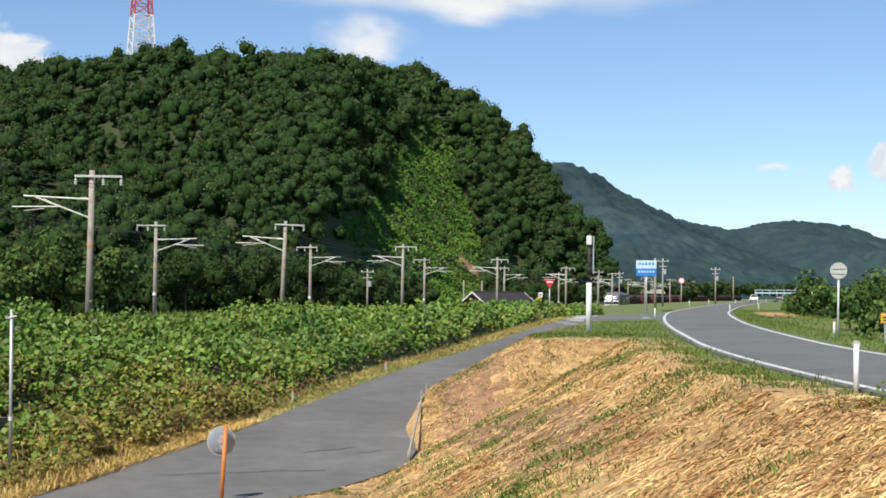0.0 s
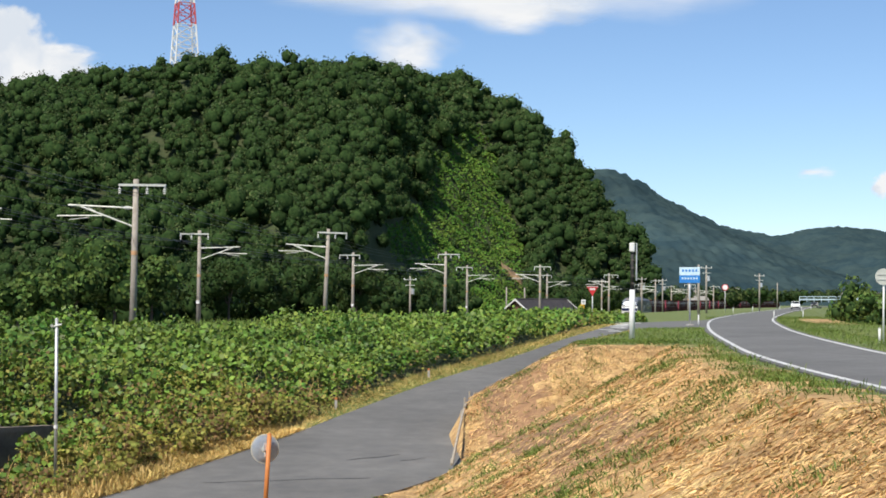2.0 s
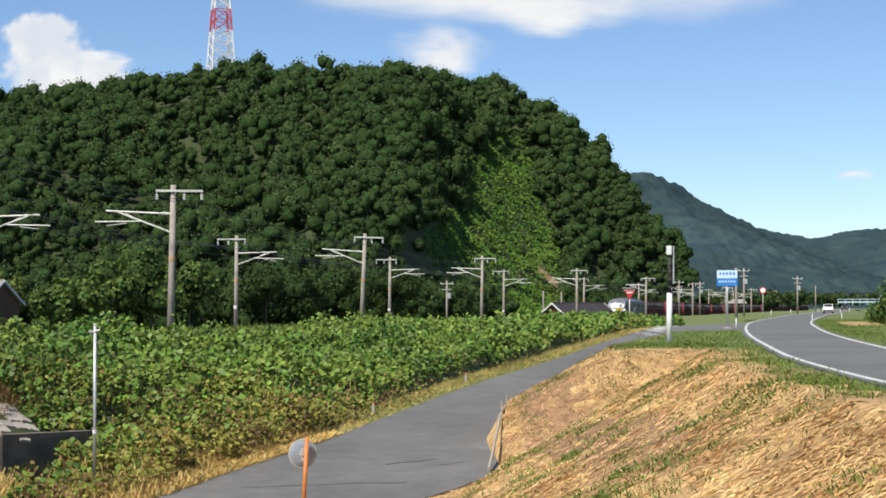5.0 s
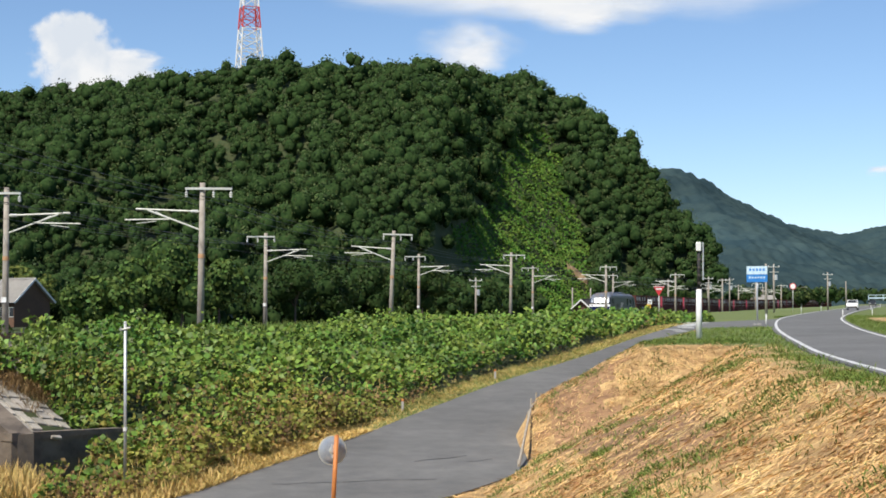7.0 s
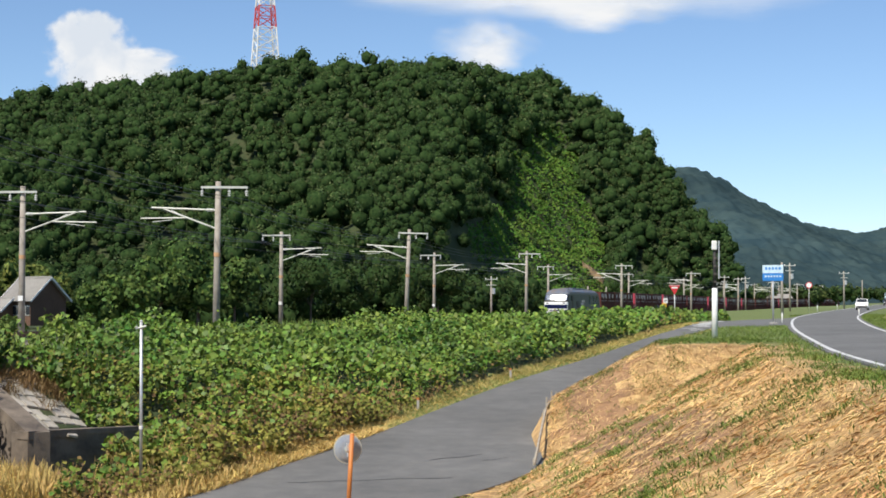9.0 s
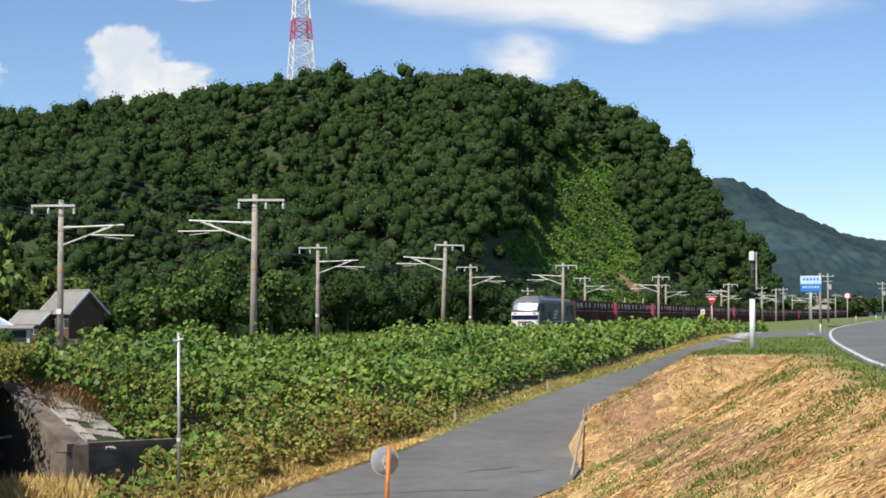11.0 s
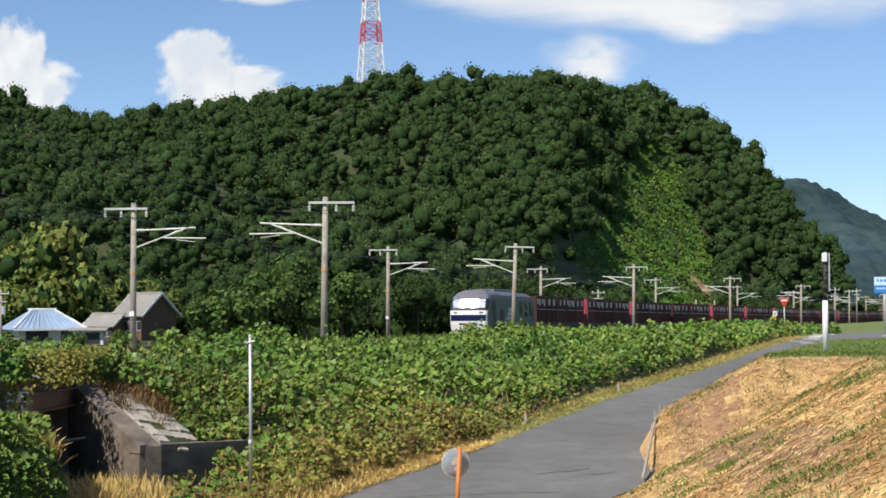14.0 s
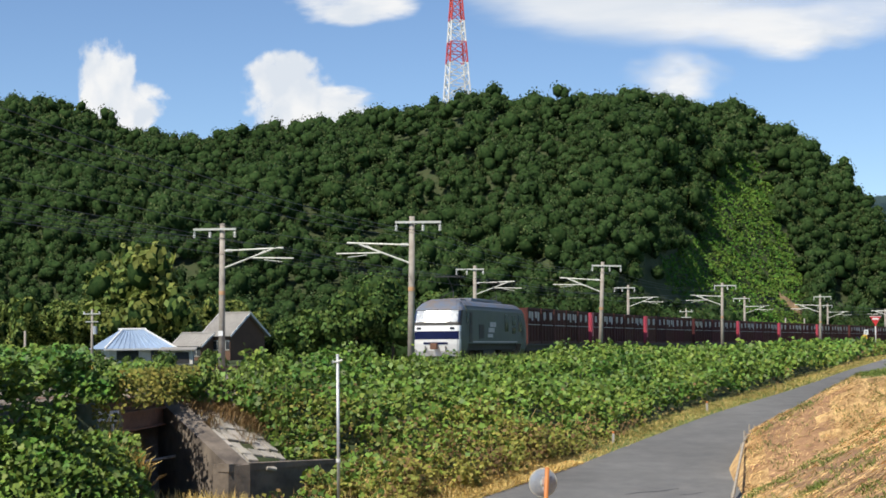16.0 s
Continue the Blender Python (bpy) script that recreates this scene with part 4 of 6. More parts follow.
# ---------------- sky and distance ----------------
def cloud_material(name, scale, seed, power, lo, hi):
    m = bpy.data.materials.new(name)
    m.use_nodes = True
    t = m.node_tree
    t.nodes.remove(t.nodes["Principled BSDF"])
    tc = t.nodes.new("ShaderNodeTexCoord")
    mp = t.nodes.new("ShaderNodeMapping")
    mp.inputs["Location"].default_value = (seed, seed * 0.7, seed * 1.3)
    t.links.new(tc.outputs["Object"], mp.inputs["Vector"])
    n = t.nodes.new("ShaderNodeTexNoise")
    n.inputs["Scale"].default_value, n.inputs["Detail"].default_value, n.inputs["Roughness"].default_value = scale, 7, 0.52
    t.links.new(mp.outputs["Vector"], n.inputs["Vector"])
    ln = t.nodes.new("ShaderNodeVectorMath")
    ln.operation = "LENGTH"
    t.links.new(tc.outputs["Object"], ln.inputs[0])
    fall = t.nodes.new("ShaderNodeMath")
    fall.operation, fall.inputs[1].default_value = "POWER", power
    t.links.new(ln.outputs["Value"], fall.inputs[0])
    sub = t.nodes.new("ShaderNodeMath")
    sub.operation = "MULTIPLY_ADD"
    sub.inputs[1].default_value = -0.62
    t.links.new(fall.outputs[0], sub.inputs[0])
    t.links.new(n.outputs["Fac"], sub.inputs[2])
    mr = t.nodes.new("ShaderNodeMapRange")
    mr.interpolation_type = "SMOOTHSTEP"
    mr.inputs["From Min"].default_value, mr.inputs["From Max"].default_value = lo, hi
    t.links.new(sub.outputs[0], mr.inputs["Value"])
    n2 = t.nodes.new("ShaderNodeTexNoise")
    n2.inputs["Scale"].default_value, n2.inputs["Detail"].default_value = scale * 0.8, 5
    t.links.new(mp.outputs["Vector"], n2.inputs["Vector"])
    ramp = t.nodes.new("ShaderNodeMix")
    ramp.data_type = "RGBA"
    ramp.inputs["A"].default_value, ramp.inputs["B"].default_value = (0.78, 0.84, 0.92, 1), (0.98, 0.99, 1.0, 1)
    r2 = t.nodes.new("ShaderNodeMapRange")
    r2.inputs["From Min"].default_value, r2.inputs["From Max"].default_value = 0.38, 0.58
    t.links.new(n2.outputs["Fac"], r2.inputs["Value"])
    t.links.new(r2.outputs["Result"], ramp.inputs["Factor"])
    em = t.nodes.new("ShaderNodeEmission")
    em.inputs["Strength"].default_value = 0.93
    t.links.new(ramp.outputs["Result"], em.inputs["Color"])
    tr = t.nodes.new("ShaderNodeBsdfTransparent")
    mx = t.nodes.new("ShaderNodeMixShader")
    t.links.new(mr.outputs["Result"], mx.inputs["Fac"])
    t.links.new(tr.outputs["BSDF"], mx.inputs[1])
    t.links.new(em.outputs["Emission"], mx.inputs[2])
    t.links.new(mx.outputs["Shader"], t.nodes["Material Output"].inputs["Surface"])
    return m


def cloud(tan_x, tan_z, half_w, half_h, seed, scale=1.6, power=2.0, lo=0.12, hi=0.26, label="white cumulus cloud in the blue sky"):
    """A far cloud: bearing and height as tangents, half sizes likewise."""
    D = 4300.0 + 35 * seed
    bm = bmesh.new()
    bmesh.ops.create_grid(bm, x_segments=1, y_segments=1, size=1.35)
    ob = part("cloud_backdrop", bm, cloud_material("cloud", scale, seed, power, lo, hi))
    ob.matrix_basis = Matrix.LocRotScale((tan_x * D, D, EYE + tan_z * D), Euler((radians(90), 0, 0)), (half_w * D, half_h * D, 1))
    ob.visible_shadow = False
    tagged(ob, label, "cloud", kind="structure")


def build_clouds():
    cloud(-0.212, 0.140, 0.036, 0.038, 1.3, 1.5, 2.0, 0.10, 0.30)
    cloud(-0.190, 0.132, 0.048, 0.020, 9.1, 1.5, 2.0, 0.08, 0.36)
    cloud(-0.322, 0.148, 0.025, 0.038, 5.2, 1.5, 2.0, 0.10, 0.30)
    cloud(-0.305, 0.138, 0.026, 0.022, 7.7, 1.5, 2.0, 0.10, 0.36)
    cloud(0.015, 0.186, 0.125, 0.030, 2.1, 1.0, 2.0, -0.02, 0.62, "broad soft white cloud bank")
    cloud(-0.03, 0.192, 0.10, 0.024, 4.9, 1.0, 2.0, -0.05, 0.62, "broad soft white cloud bank")
    cloud(0.080, 0.172, 0.06, 0.020, 4.4, 1.2, 2.0, 0.0, 0.5, "soft edge of a white cloud bank")
    cloud(0.015, 0.146, 0.04, 0.020, 3.4, 1.2, 2.0, 0.05, 0.7, "thin veil of cloud")
    cloud(0.14, 0.182, 0.10, 0.026, 6.4, 1.0, 2.0, 0.05, 0.9, "thin veil of cloud")
    cloud(-0.170, 0.195, 0.045, 0.016, 8.2, 1.2, 2.0, 0.0, 0.4, "thin veil of cloud")
    cloud(0.296, 0.068, 0.012, 0.011, 3.9, 1.6, 2.0, 0.05, 0.4, "small white cloud")
    cloud(0.322, 0.078, 0.014, 0.016, 2.9, 1.6, 2.0, 0.05, 0.4, "small white cloud")
    cloud(0.255, 0.075, 0.016, 0.005, 5.9, 1.6, 2.0, 0.1, 0.8, "thin veil of cloud")


build_clouds()


def mountain(name, D, rows, depth, seed, label):
    """A far wooded ridge: bearing and height of its skyline as tangents."""
    rows = np.array(rows)
    u = np.linspace(rows[0, 0], rows[-1, 0], 260)
    el = np.interp(u, rows[:, 0], rows[:, 1])
    k = np.hanning(13)
    el = np.convolve(np.pad(el, 6, mode="edge"), k / k.sum(), mode="valid")
    v = np.linspace(0, 1, 120)
    U, V = np.meshgrid(u, v)
    Y = D - depth * V
    X = U * D * (1 - 0.10 * V)
    top = el[None, :] * D + EYE + 4
    Z = -4 + (top - 4 + 8) * (1 - V) ** 1.25
    spur = cheap_bumps(X, Y * 0.5, 0.012, seed) * 0.16 * top * V * (1 - V) * 4
    tree = bumps(X, Y, 0.05, seed) * 3.5 + bumps(X, Y, 0.16, seed + 3) * 3.0
    Z = Z + spur + tree * (V < 0.97)
    ny, nx = X.shape
    i = np.arange(nx * ny).reshape(ny, nx)
    f = np.stack([i[:-1, :-1], i[1:, :-1], i[1:, 1:], i[:-1, 1:]], -1).reshape(-1, 4)
    tagged(new(name, mesh_of(name, np.stack([X, Y, Z], -1).reshape(-1, 3), f, FAR_LEAF_HAZE, True)), label, "mountain", kind="structure")


# All three ridges carry their haze as a bluish tint in the colour.
mountain("backdrop_mountain", 1500, ((0.03, 0.070), (0.08, 0.078), (0.11, 0.076), (0.125, 0.0740), (0.14, 0.0730), (0.152, 0.066), (0.1662, 0.0575), (0.183, 0.049), (0.20, 0.040), (0.24, 0.022), (0.28, 0.006)), 520, 1.0, "wooded mountain in the distance, haze put into its blue-green")
mountain("backdrop_mountain", 2300, ((0.08, 0.05), (0.16, 0.044), (0.1995, 0.0418), (0.2328, 0.0360), (0.25, 0.0405), (0.2662, 0.0423), (0.30, 0.0392), (0.3227, 0.031), (0.36, 0.029), (0.42, 0.02)), 700, 2.0, "wooded ridge at the end of the valley, haze put into its colour")
mountain("backdrop_mountain", 900, ((0.27, 0.006), (0.295, 0.014), (0.315, 0.022), (0.34, 0.03), (0.42, 0.04)), 240, 3.0, "wooded spur beside the valley, tinted bluish for haze")

# ---------------- plants near by ----------------
def blades(name, x, y, z, height, width, lean, mat, label, category="grass", along=None, arch=0.12):
    """Narrow four-cornered blades that rise from points; along: the way in which they lie."""
    n = len(x)
    a = rng.uniform(0, 6.283, n)
    way = np.c_[np.cos(a), np.sin(a), np.zeros(n)]
    if along is not None:
        way = way * 0.75 + np.asarray(along)
        way /= np.linalg.norm(way, axis=1)[:, None] + 1e-9
    h = np.broadcast_to(height, (n,))[:, None] * rng.uniform(0.6, 1.3, (n, 1))
    ln = np.broadcast_to(lean, (n,))[:, None] * rng.uniform(0.5, 1.4, (n, 1))
    tip = way * ln * h + np.array((0, 0, 1.0)) * h * np.clip(1 - 0.5 * ln, 0.08, 1)
    flat = np.cross(way, (0, 0, 1.0)) + rng.normal(0, 0.3, (n, 3))
    flat /= np.linalg.norm(flat, axis=1)[:, None]
    w = flat * width * rng.uniform(0.6, 1.4, (n, 1))
    p = np.c_[x, y, z]
    mid = p + tip * 0.55 + np.array((0, 0, 1.0)) * arch * h
    q = np.stack([p, mid - w, p + tip, mid + w], axis=1)
    return tagged(new(name, quads_mesh(name, q, mat)), label, category, kind="stuff")


def bank_points(n, y0, y1, verge=0.9):
    """Points on the bank between the lower road and the railway."""
    y = rng.uniform(y0, y1, n)
    x = rng.uniform(-20, 21, n)
    s, o = near_track(x, y)
    e = np.where(y < 126, xl(y), 19.5 + (y - 126) * 0.33)
    h = ground(x, y)
    built = (abs((x + 13.4) * 0.77 + (y - 52.6) * 0.64) < 0.35) & (x > -15.6) & (x < -11.9)
    pitch_x = (x - CORNER[0]) * 3.7 / 4.83 + (y - CORNER[1]) * 3.1 / 4.83
    pitch_y = (x - CORNER[0]) * -3.1 / 4.83 + (y - CORNER[1]) * 3.7 / 4.83
    paved = (pitch_x > -0.2) & (pitch_x < 1.9) & (pitch_y > -0.2) & (pitch_y < 4.2)
    k = (x < e - verge) & (o > 2.3) & ((y > 47) | (x > -11)) & (h > -3.85) & ~paved
    return x[k], y[k], h[k], o[k], s[k], (e - x)[k]


def mound(x, y):
    return 0.66 + 0.60 * cheap_bumps(x, y, 0.5, 0.7) + 0.60 * cheap_bumps(x, y, 1.35, 1.9) + 0.42 * cheap_bumps(x, y, 2.9, 0.9)


def build_bank_plants():
    # the green mat of creepers
    for n, y0, y1, leaf in ((230000, 36, 100, 0.215), (150000, 100, 215, 0.30)):
        x, y, h, o, s, e = bank_points(n, y0, y1, 1.35)
        k = (rng.random(len(x)) < np.clip((e - 0.6) / 4.5, 0.12, 1)) | (y > 64 + 3 * cheap_bumps(x, y, 0.9, 2.7))
        x, y, h, o, e = x[k], y[k], h[k], o[k], e[k]
        m = np.clip(mound(x, y), 0.15, 2.0) * np.clip(e / 1.6, 0.45, 1) 
        m = m * np.interp(y, (95, 125), (1.0, 0.6))
        m = m * np.where(y > 72, np.clip(0.15 + (o - 2.3) / 8.0, 0.15, 1), 1.0)
        z = h + m * rng.uniform(0.25, 1.08, len(x)) ** 0.6 + rng.exponential(0.05, len(x))
        g = np.tile((-0.15, -0.45, 0.9), (len(x), 1))
        tagged(new("kudzu", quads_mesh("kudzu", leaf_quads(np.c_[x, y, z], g, leaf * rng.uniform(0.5, 1.35, len(x)), 0.75, 0.85), KUDZU_LEAF)), "dense green kudzu leaves covering the railway bank", "creeper", kind="stuff")
    # the thick mat on the near bank of the underpass and over its head
    n = 52000
    x, y = rng.uniform(-19.5, -11.0, n), rng.uniform(34, 57, n)
    s, o = near_track(x, y)
    h = ground(x, y)
    edge = np.clip(-11.0 - x, 0, 9)
    near = (h > -3.6) & (o > 1.6) & (x < -11.3) & (y < 49) & (y > 33)
    head = (o > 1.4) & (o < 4.6) & (y > 47.5) & (x < -14.4) & ((h > -2) | (x < -15.3))
    k = near | (head & (rng.random(n) < 0.9))
    x, y, o = x[k], y[k], o[k]
    h = np.maximum(h[k], np.where(head[k], -0.5, -9))
    m = (0.5 + np.clip(mound(x, y), 0.0, 1.3) * 0.8) * np.where(head[k], 0.8, np.clip(edge[k] / 3.0, 0.3, 1))
    z = h + m * rng.uniform(0.0, 1.05, len(x)) ** 0.35
    hidden = (abs(x / y + 0.3250) < 0.016) & (abs((z - EYE) / y + 0.0462) < 0.0085) & (y < 47.6)
    x, y, z = x[~hidden], y[~hidden], z[~hidden]
    g = np.tile((-0.2, -0.5, 0.85), (len(x), 1))
    tagged(new("kudzu", quads_mesh("kudzu", leaf_quads(np.c_[x, y, z], g, 0.19 * rng.uniform(0.6, 1.35, len(x)), 0.5, 0.85), KUDZU_LEAF)), "thick green kudzu heaped over the underpass bank", "creeper", kind="stuff")
    n = 9000
    x, y = rng.uniform(-15.6, -12.5, n), rng.uniform(43, 57, n)
    k = (abs(x + 15.0) < 0.5) & (y > 48.2) | ((abs((x + 12.0) * 4.6 + (y - 41.2) * 3.4) < 3.5) & (y < 48))
    x, y = x[k], y[k]
    z = np.where(y > 46.5, -0.5, ground(x, y)) + rng.uniform(0.0, 1.1, len(x))
    tagged(new("weeds", quads_mesh("weeds", leaf_quads(np.c_[x, y, z], np.tile((0.3, -0.6, 0.5), (len(x), 1)), rng.uniform(0.09, 0.17, len(x)), 0.6), YELLOW_LEAF)), "yellowing creeper hanging over the underpass head", "weeds", kind="stuff")
    # yellow and withered leaves along the foot of the bank
    for mat, n, label, reach in ((YELLOW_LEAF, 300000, "yellowing weeds at the foot of the bank", 5.5), (BROWN_LEAF, 150000, "withered brown creepers at the foot of the bank", 4.5)):
        a, c = bank_points(n, 44, 68, 0.7), bank_points(n // 6, 68, 112, 0.7)
        x, y, h, o, s, e = (np.r_[p, q] for p, q in zip(a, c))
        w = np.where(y < 63, 1.0, 0.25) * np.clip(1.3 - e / reach, 0, 1) + 0.35 * np.exp(-((x + 11.5) ** 2 + (y - 55.5) ** 2) / 7.0) + (0.02 if mat is YELLOW_LEAF else 0.0) * (cheap_bumps(x, y, 0.7, 3.0) > 0.5)
        patch = 0.5 + 0.9 * cheap_bumps(x, y, 1.1, 4.0 if mat is YELLOW_LEAF else 6.0)
        k = rng.random(len(x)) < w * np.clip(patch, 0.05, 1)
        x, y, h = x[k], y[k], h[k]
        z = h + np.clip(mound(x, y), 0.2, 1.3) * rng.uniform(0.2, 1.1, len(x))
        g = np.tile((0, -0.5, 0.8), (len(x), 1))
        tagged(new("weeds", quads_mesh("weeds", leaf_quads(np.c_[x, y, z], g, rng.uniform(0.09, 0.2, len(x)), 0.7), mat)), label, "weeds", kind="stuff")
    # dry stalks and tall grass
    x, y, h, o, s, e = bank_points(2600, 42, 66, 0.8)
    k = (e < 4.5) & (rng.random(len(x)) < 0.6)
    blades("dry_stalks", x[k], y[k], h[k] + 0.3, 0.75, 0.012, 0.35, DRY_BLADE, "dry upright stalks among the weeds")
    x, y, h, o, s, e = bank_points(42000, 44, 112, 1.5)
    k = (o < 7.0) & (cheap_bumps(x, y, 0.5, 5.0) > 0.1)
    blades("tall_grass", x[k], y[k], h[k] + 0.25, 0.85, 0.02, 0.45, GRASS_BLADE, "tall yellow-green grass along the railway shoulder")
    # dry verge of the side road
    n = 46000
    y = rng.uniform(40, 118, n)
    x = xl(y) + rng.normal(-0.75, 0.45, n)
    k = (x < xl(y) + 0.12)
    x, y = x[k], y[k]
    dry = (y < 62) | (rng.random(len(x)) < 0.6)
    for sel, mat, hh, label in ((dry, DRY_BLADE, 0.15, "dry yellow grass on the road verge"), (~dry, GRASS_BLADE, 0.14, "short green grass on the road verge")):
        blades("verge_grass", x[sel], y[sel], ground(x[sel], y[sel]) - 0.02, hh, 0.009, 0.8, mat, label)
    n = 15000
    y = rng.uniform(44.5, 59, n)
    x = xl(y) - 1.7 * rng.random(n) ** 1.4
    blades("verge_grass", x, y, ground(x, y) - 0.02, 0.24, 0.012, 0.8, DRY_BLADE, "thick dry yellow grass beside the road")
    n = 9000
    x, y = rng.uniform(-13.5, -6.0, n), rng.uniform(44.0, 54.0, n)
    k = (x < xl(y) + 0.1) & (ground(x, y) > -3.9) & (ground(x, y) < -2.9) & (rng.random(n) < 0.9)
    blades("verge_grass", x[k], y[k], ground(x[k], y[k]) - 0.02, 0.45, 0.016, 0.5, DRY_BLADE, "tall dry yellow grass beside the wing wall")

    # dry grass standing in the cut before the wing wall, and tufts on the pitching
    n = 9000
    x, y = rng.uniform(-15.2, -10.6, n), rng.uniform(44.6, 50.6, n)
    front = (x - CORNER[0]) * 3.7 + (y - CORNER[1]) * 3.1
    k = (ground(x, y) < -3.7) & (front < -3.6) & (rng.random(n) < np.clip(0.45 + cheap_bumps(x, y, 1.2, 2.6), 0.05, 1))
    blades("verge_grass", x[k], y[k], ground(x[k], y[k]) - 0.02, 1.05, 0.02, 0.45, DRY_BLADE, "tall dry yellow grass in front of the wing wall")
    n = 9000
    x, y = rng.uniform(-13.9, -11.0, n), rng.uniform(41.6, 45.4, n)
    k = (ground(x, y) > -3.8) & (rng.random(n) < np.clip(0.35 + cheap_bumps(x, y, 1.0, 1.3), 0.1, 1))
    blades("verge_grass", x[k], y[k], ground(x[k], y[k]) + 0.1, 0.55, 0.02, 0.6, DRY_BLADE, "dry yellow grass on the edge of the underpass bank")
    n = 2600
    a, b = rng.uniform(1.6, 4.6, n), rng.uniform(0.1, 2.4, n)
    x, y = CORNER[0] - 0.642 * a + 0.766 * b, CORNER[1] + 0.766 * a + 0.642 * b
    k = rng.random(n) < np.clip(0.3 + 0.3 * (a - 1.6) + cheap_bumps(x, y, 2.2, 1.6), 0, 1)
    z = -2.27 - 0.3616 * (x - CORNER[0]) + 0.1836 * (y - CORNER[1])
    blades("dry_tufts", x[k], y[k], z[k], 0.42, 0.014, 0.6, BROWN_LEAF, "withered brown grass tufts between the pitching stones")


build_bank_plants()


def build_levee_plants():
    n = 470000
    x, y = np.r_[rng.uniform(-9, 13, 400000), rng.uniform(0, 9, 70000)], np.r_[rng.uniform(20, 88, 400000), rng.uniform(9, 24, 70000)]
    lo = levee_offset(x, y)
    h = ground(x, y)
    slope = (x > xr(y) + 0.15) & (lo < -2.9) & ((h < -0.02) | (y < 24))
    # mown straw, lying down the slope in swathes
    turn = 0.5 + 1.1 * cheap_bumps(x, y, 0.35, 3.3)
    k = slope & (rng.random(n) < np.where(y < 45, 1.0, 0.7))
    bare = cheap_bumps(x, y, 0.22, 2.2) + 0.5 * cheap_bumps(x, y, 0.8, 1.2)
    trail = 4.4 + 0.035 * (y - 45) + 0.5 * np.sin(y * 0.21)
    k &= rng.random(n) < np.clip(0.75 - 0.7 * bare, 0.10, 1) * np.where((abs(x - trail) < 1.0) & (y < 60), 0.3, 1.0)
    x, y = x[k], y[k]
    a = rng.uniform(0, 6.283, len(x)) * 0.8 + turn[k]
    ln = rng.uniform(0.10, 0.42, len(x))
    ex, ey = x + ln * np.cos(a), y + ln * np.sin(a)
    heap = 0.04 + 0.10 * np.clip(cheap_bumps(x, y, 2.6, 0.8), 0, 1)
    p = np.c_[x, y, ground(x, y) + heap * rng.uniform(0.0, 1.0, len(x))]
    q = np.c_[ex, ey, ground(ex, ey) + heap * rng.uniform(0.0, 1.2, len(x))]
    side = np.c_[-np.sin(a), np.cos(a), rng.normal(0, 0.5, len(x))] * rng.uniform(0.005, 0.015, (len(x), 1))
    mid = (p + q) / 2 + np.array((0, 0, 0.02))
    tagged(new("cut_straw", quads_mesh("cut_straw", np.stack([p, mid - side, q, mid + side], axis=1), STRAW_BLADE)), "mown straw lying loose on the levee slope", "straw", kind="stuff")
    # tufts of green that grow again
    cx, cy = rng.uniform(-1, 11, 2600), rng.uniform(18, 66, 2600)
    keep = (cx > xr(cy) + 0.4) & (levee_offset(cx, cy) < -2.7) & ((cheap_bumps(cx, cy, 0.55, 5.5) > 0.25) | (rng.random(len(cx)) < 0.22))
    cx, cy = cx[keep], cy[keep]
    reps = (8 + 110 * rng.random(len(cx)) ** 3).astype(int)
    gx = np.repeat(cx, reps) + rng.normal(0, 0.2, reps.sum())
    gy = np.repeat(cy, reps) + rng.normal(0, 0.3, reps.sum())
    blades("grass_tufts", gx, gy, ground(gx, gy), 0.17, 0.011, 0.8, GRASS_BLADE, "green grass tufts growing through the straw")
    # grass on the shoulders and the tip of the levee
    n = 200000
    x, y = rng.uniform(4, 48, n), rng.uniform(18, 165, n)
    lo = levee_offset(x, y)
    half = np.interp(y, LEVEE[:, 1], LEVEE[:, 2]) + 0.35
    h = ground(x, y)
    shoulder = ~((lo > 4.4) & (abs(y - 132) < 15)) & (abs(lo) > half) & (abs(lo) < half + np.where(lo > 0, 6.0, 0.95)) & (x > xr(y) + 0.2)
    tip = (x > xr(y) + 0.1) & (y > 58) & (y < 96) & (lo < -half) & (h > -0.35)
    k = (shoulder | tip) & ((y < 96) | (lo > 0) | (y > 128))
    blades("shoulder_grass", x[k], y[k], h[k] - 0.01, 0.19 + 0.1 * (cheap_bumps(x[k], y[k], 0.8, 2.0) > 0.3), 0.010, 0.7, GRASS_BLADE, "green grass on the levee shoulders")
    # low creepers at the edge of the levee road
    n = 9000
    i = rng.integers(8, 34, n)
    px, py = side_line(LEVEE_FINE, -(LEVEE_FINE[:, 2] + 0.55))
    x, y = px[i] + rng.normal(0, 0.22, n), py[i] + rng.uniform(-1, 1, n)
    k = cheap_bumps(x, y, 0.9, 0.3) > 0.1
    x, y = x[k], y[k]
    g = np.tile((-0.2, -0.4, 0.9), (len(x), 1))
    tagged(new("edge_creepers", quads_mesh("edge_creepers", leaf_quads(np.c_[x, y, ground(x, y) + rng.uniform(0.02, 0.22, len(x))], g, rng.uniform(0.06, 0.13, len(x)), 0.6), KUDZU_LEAF)), "low green creepers spreading over the road edge", "creeper", kind="stuff")


build_levee_plants()


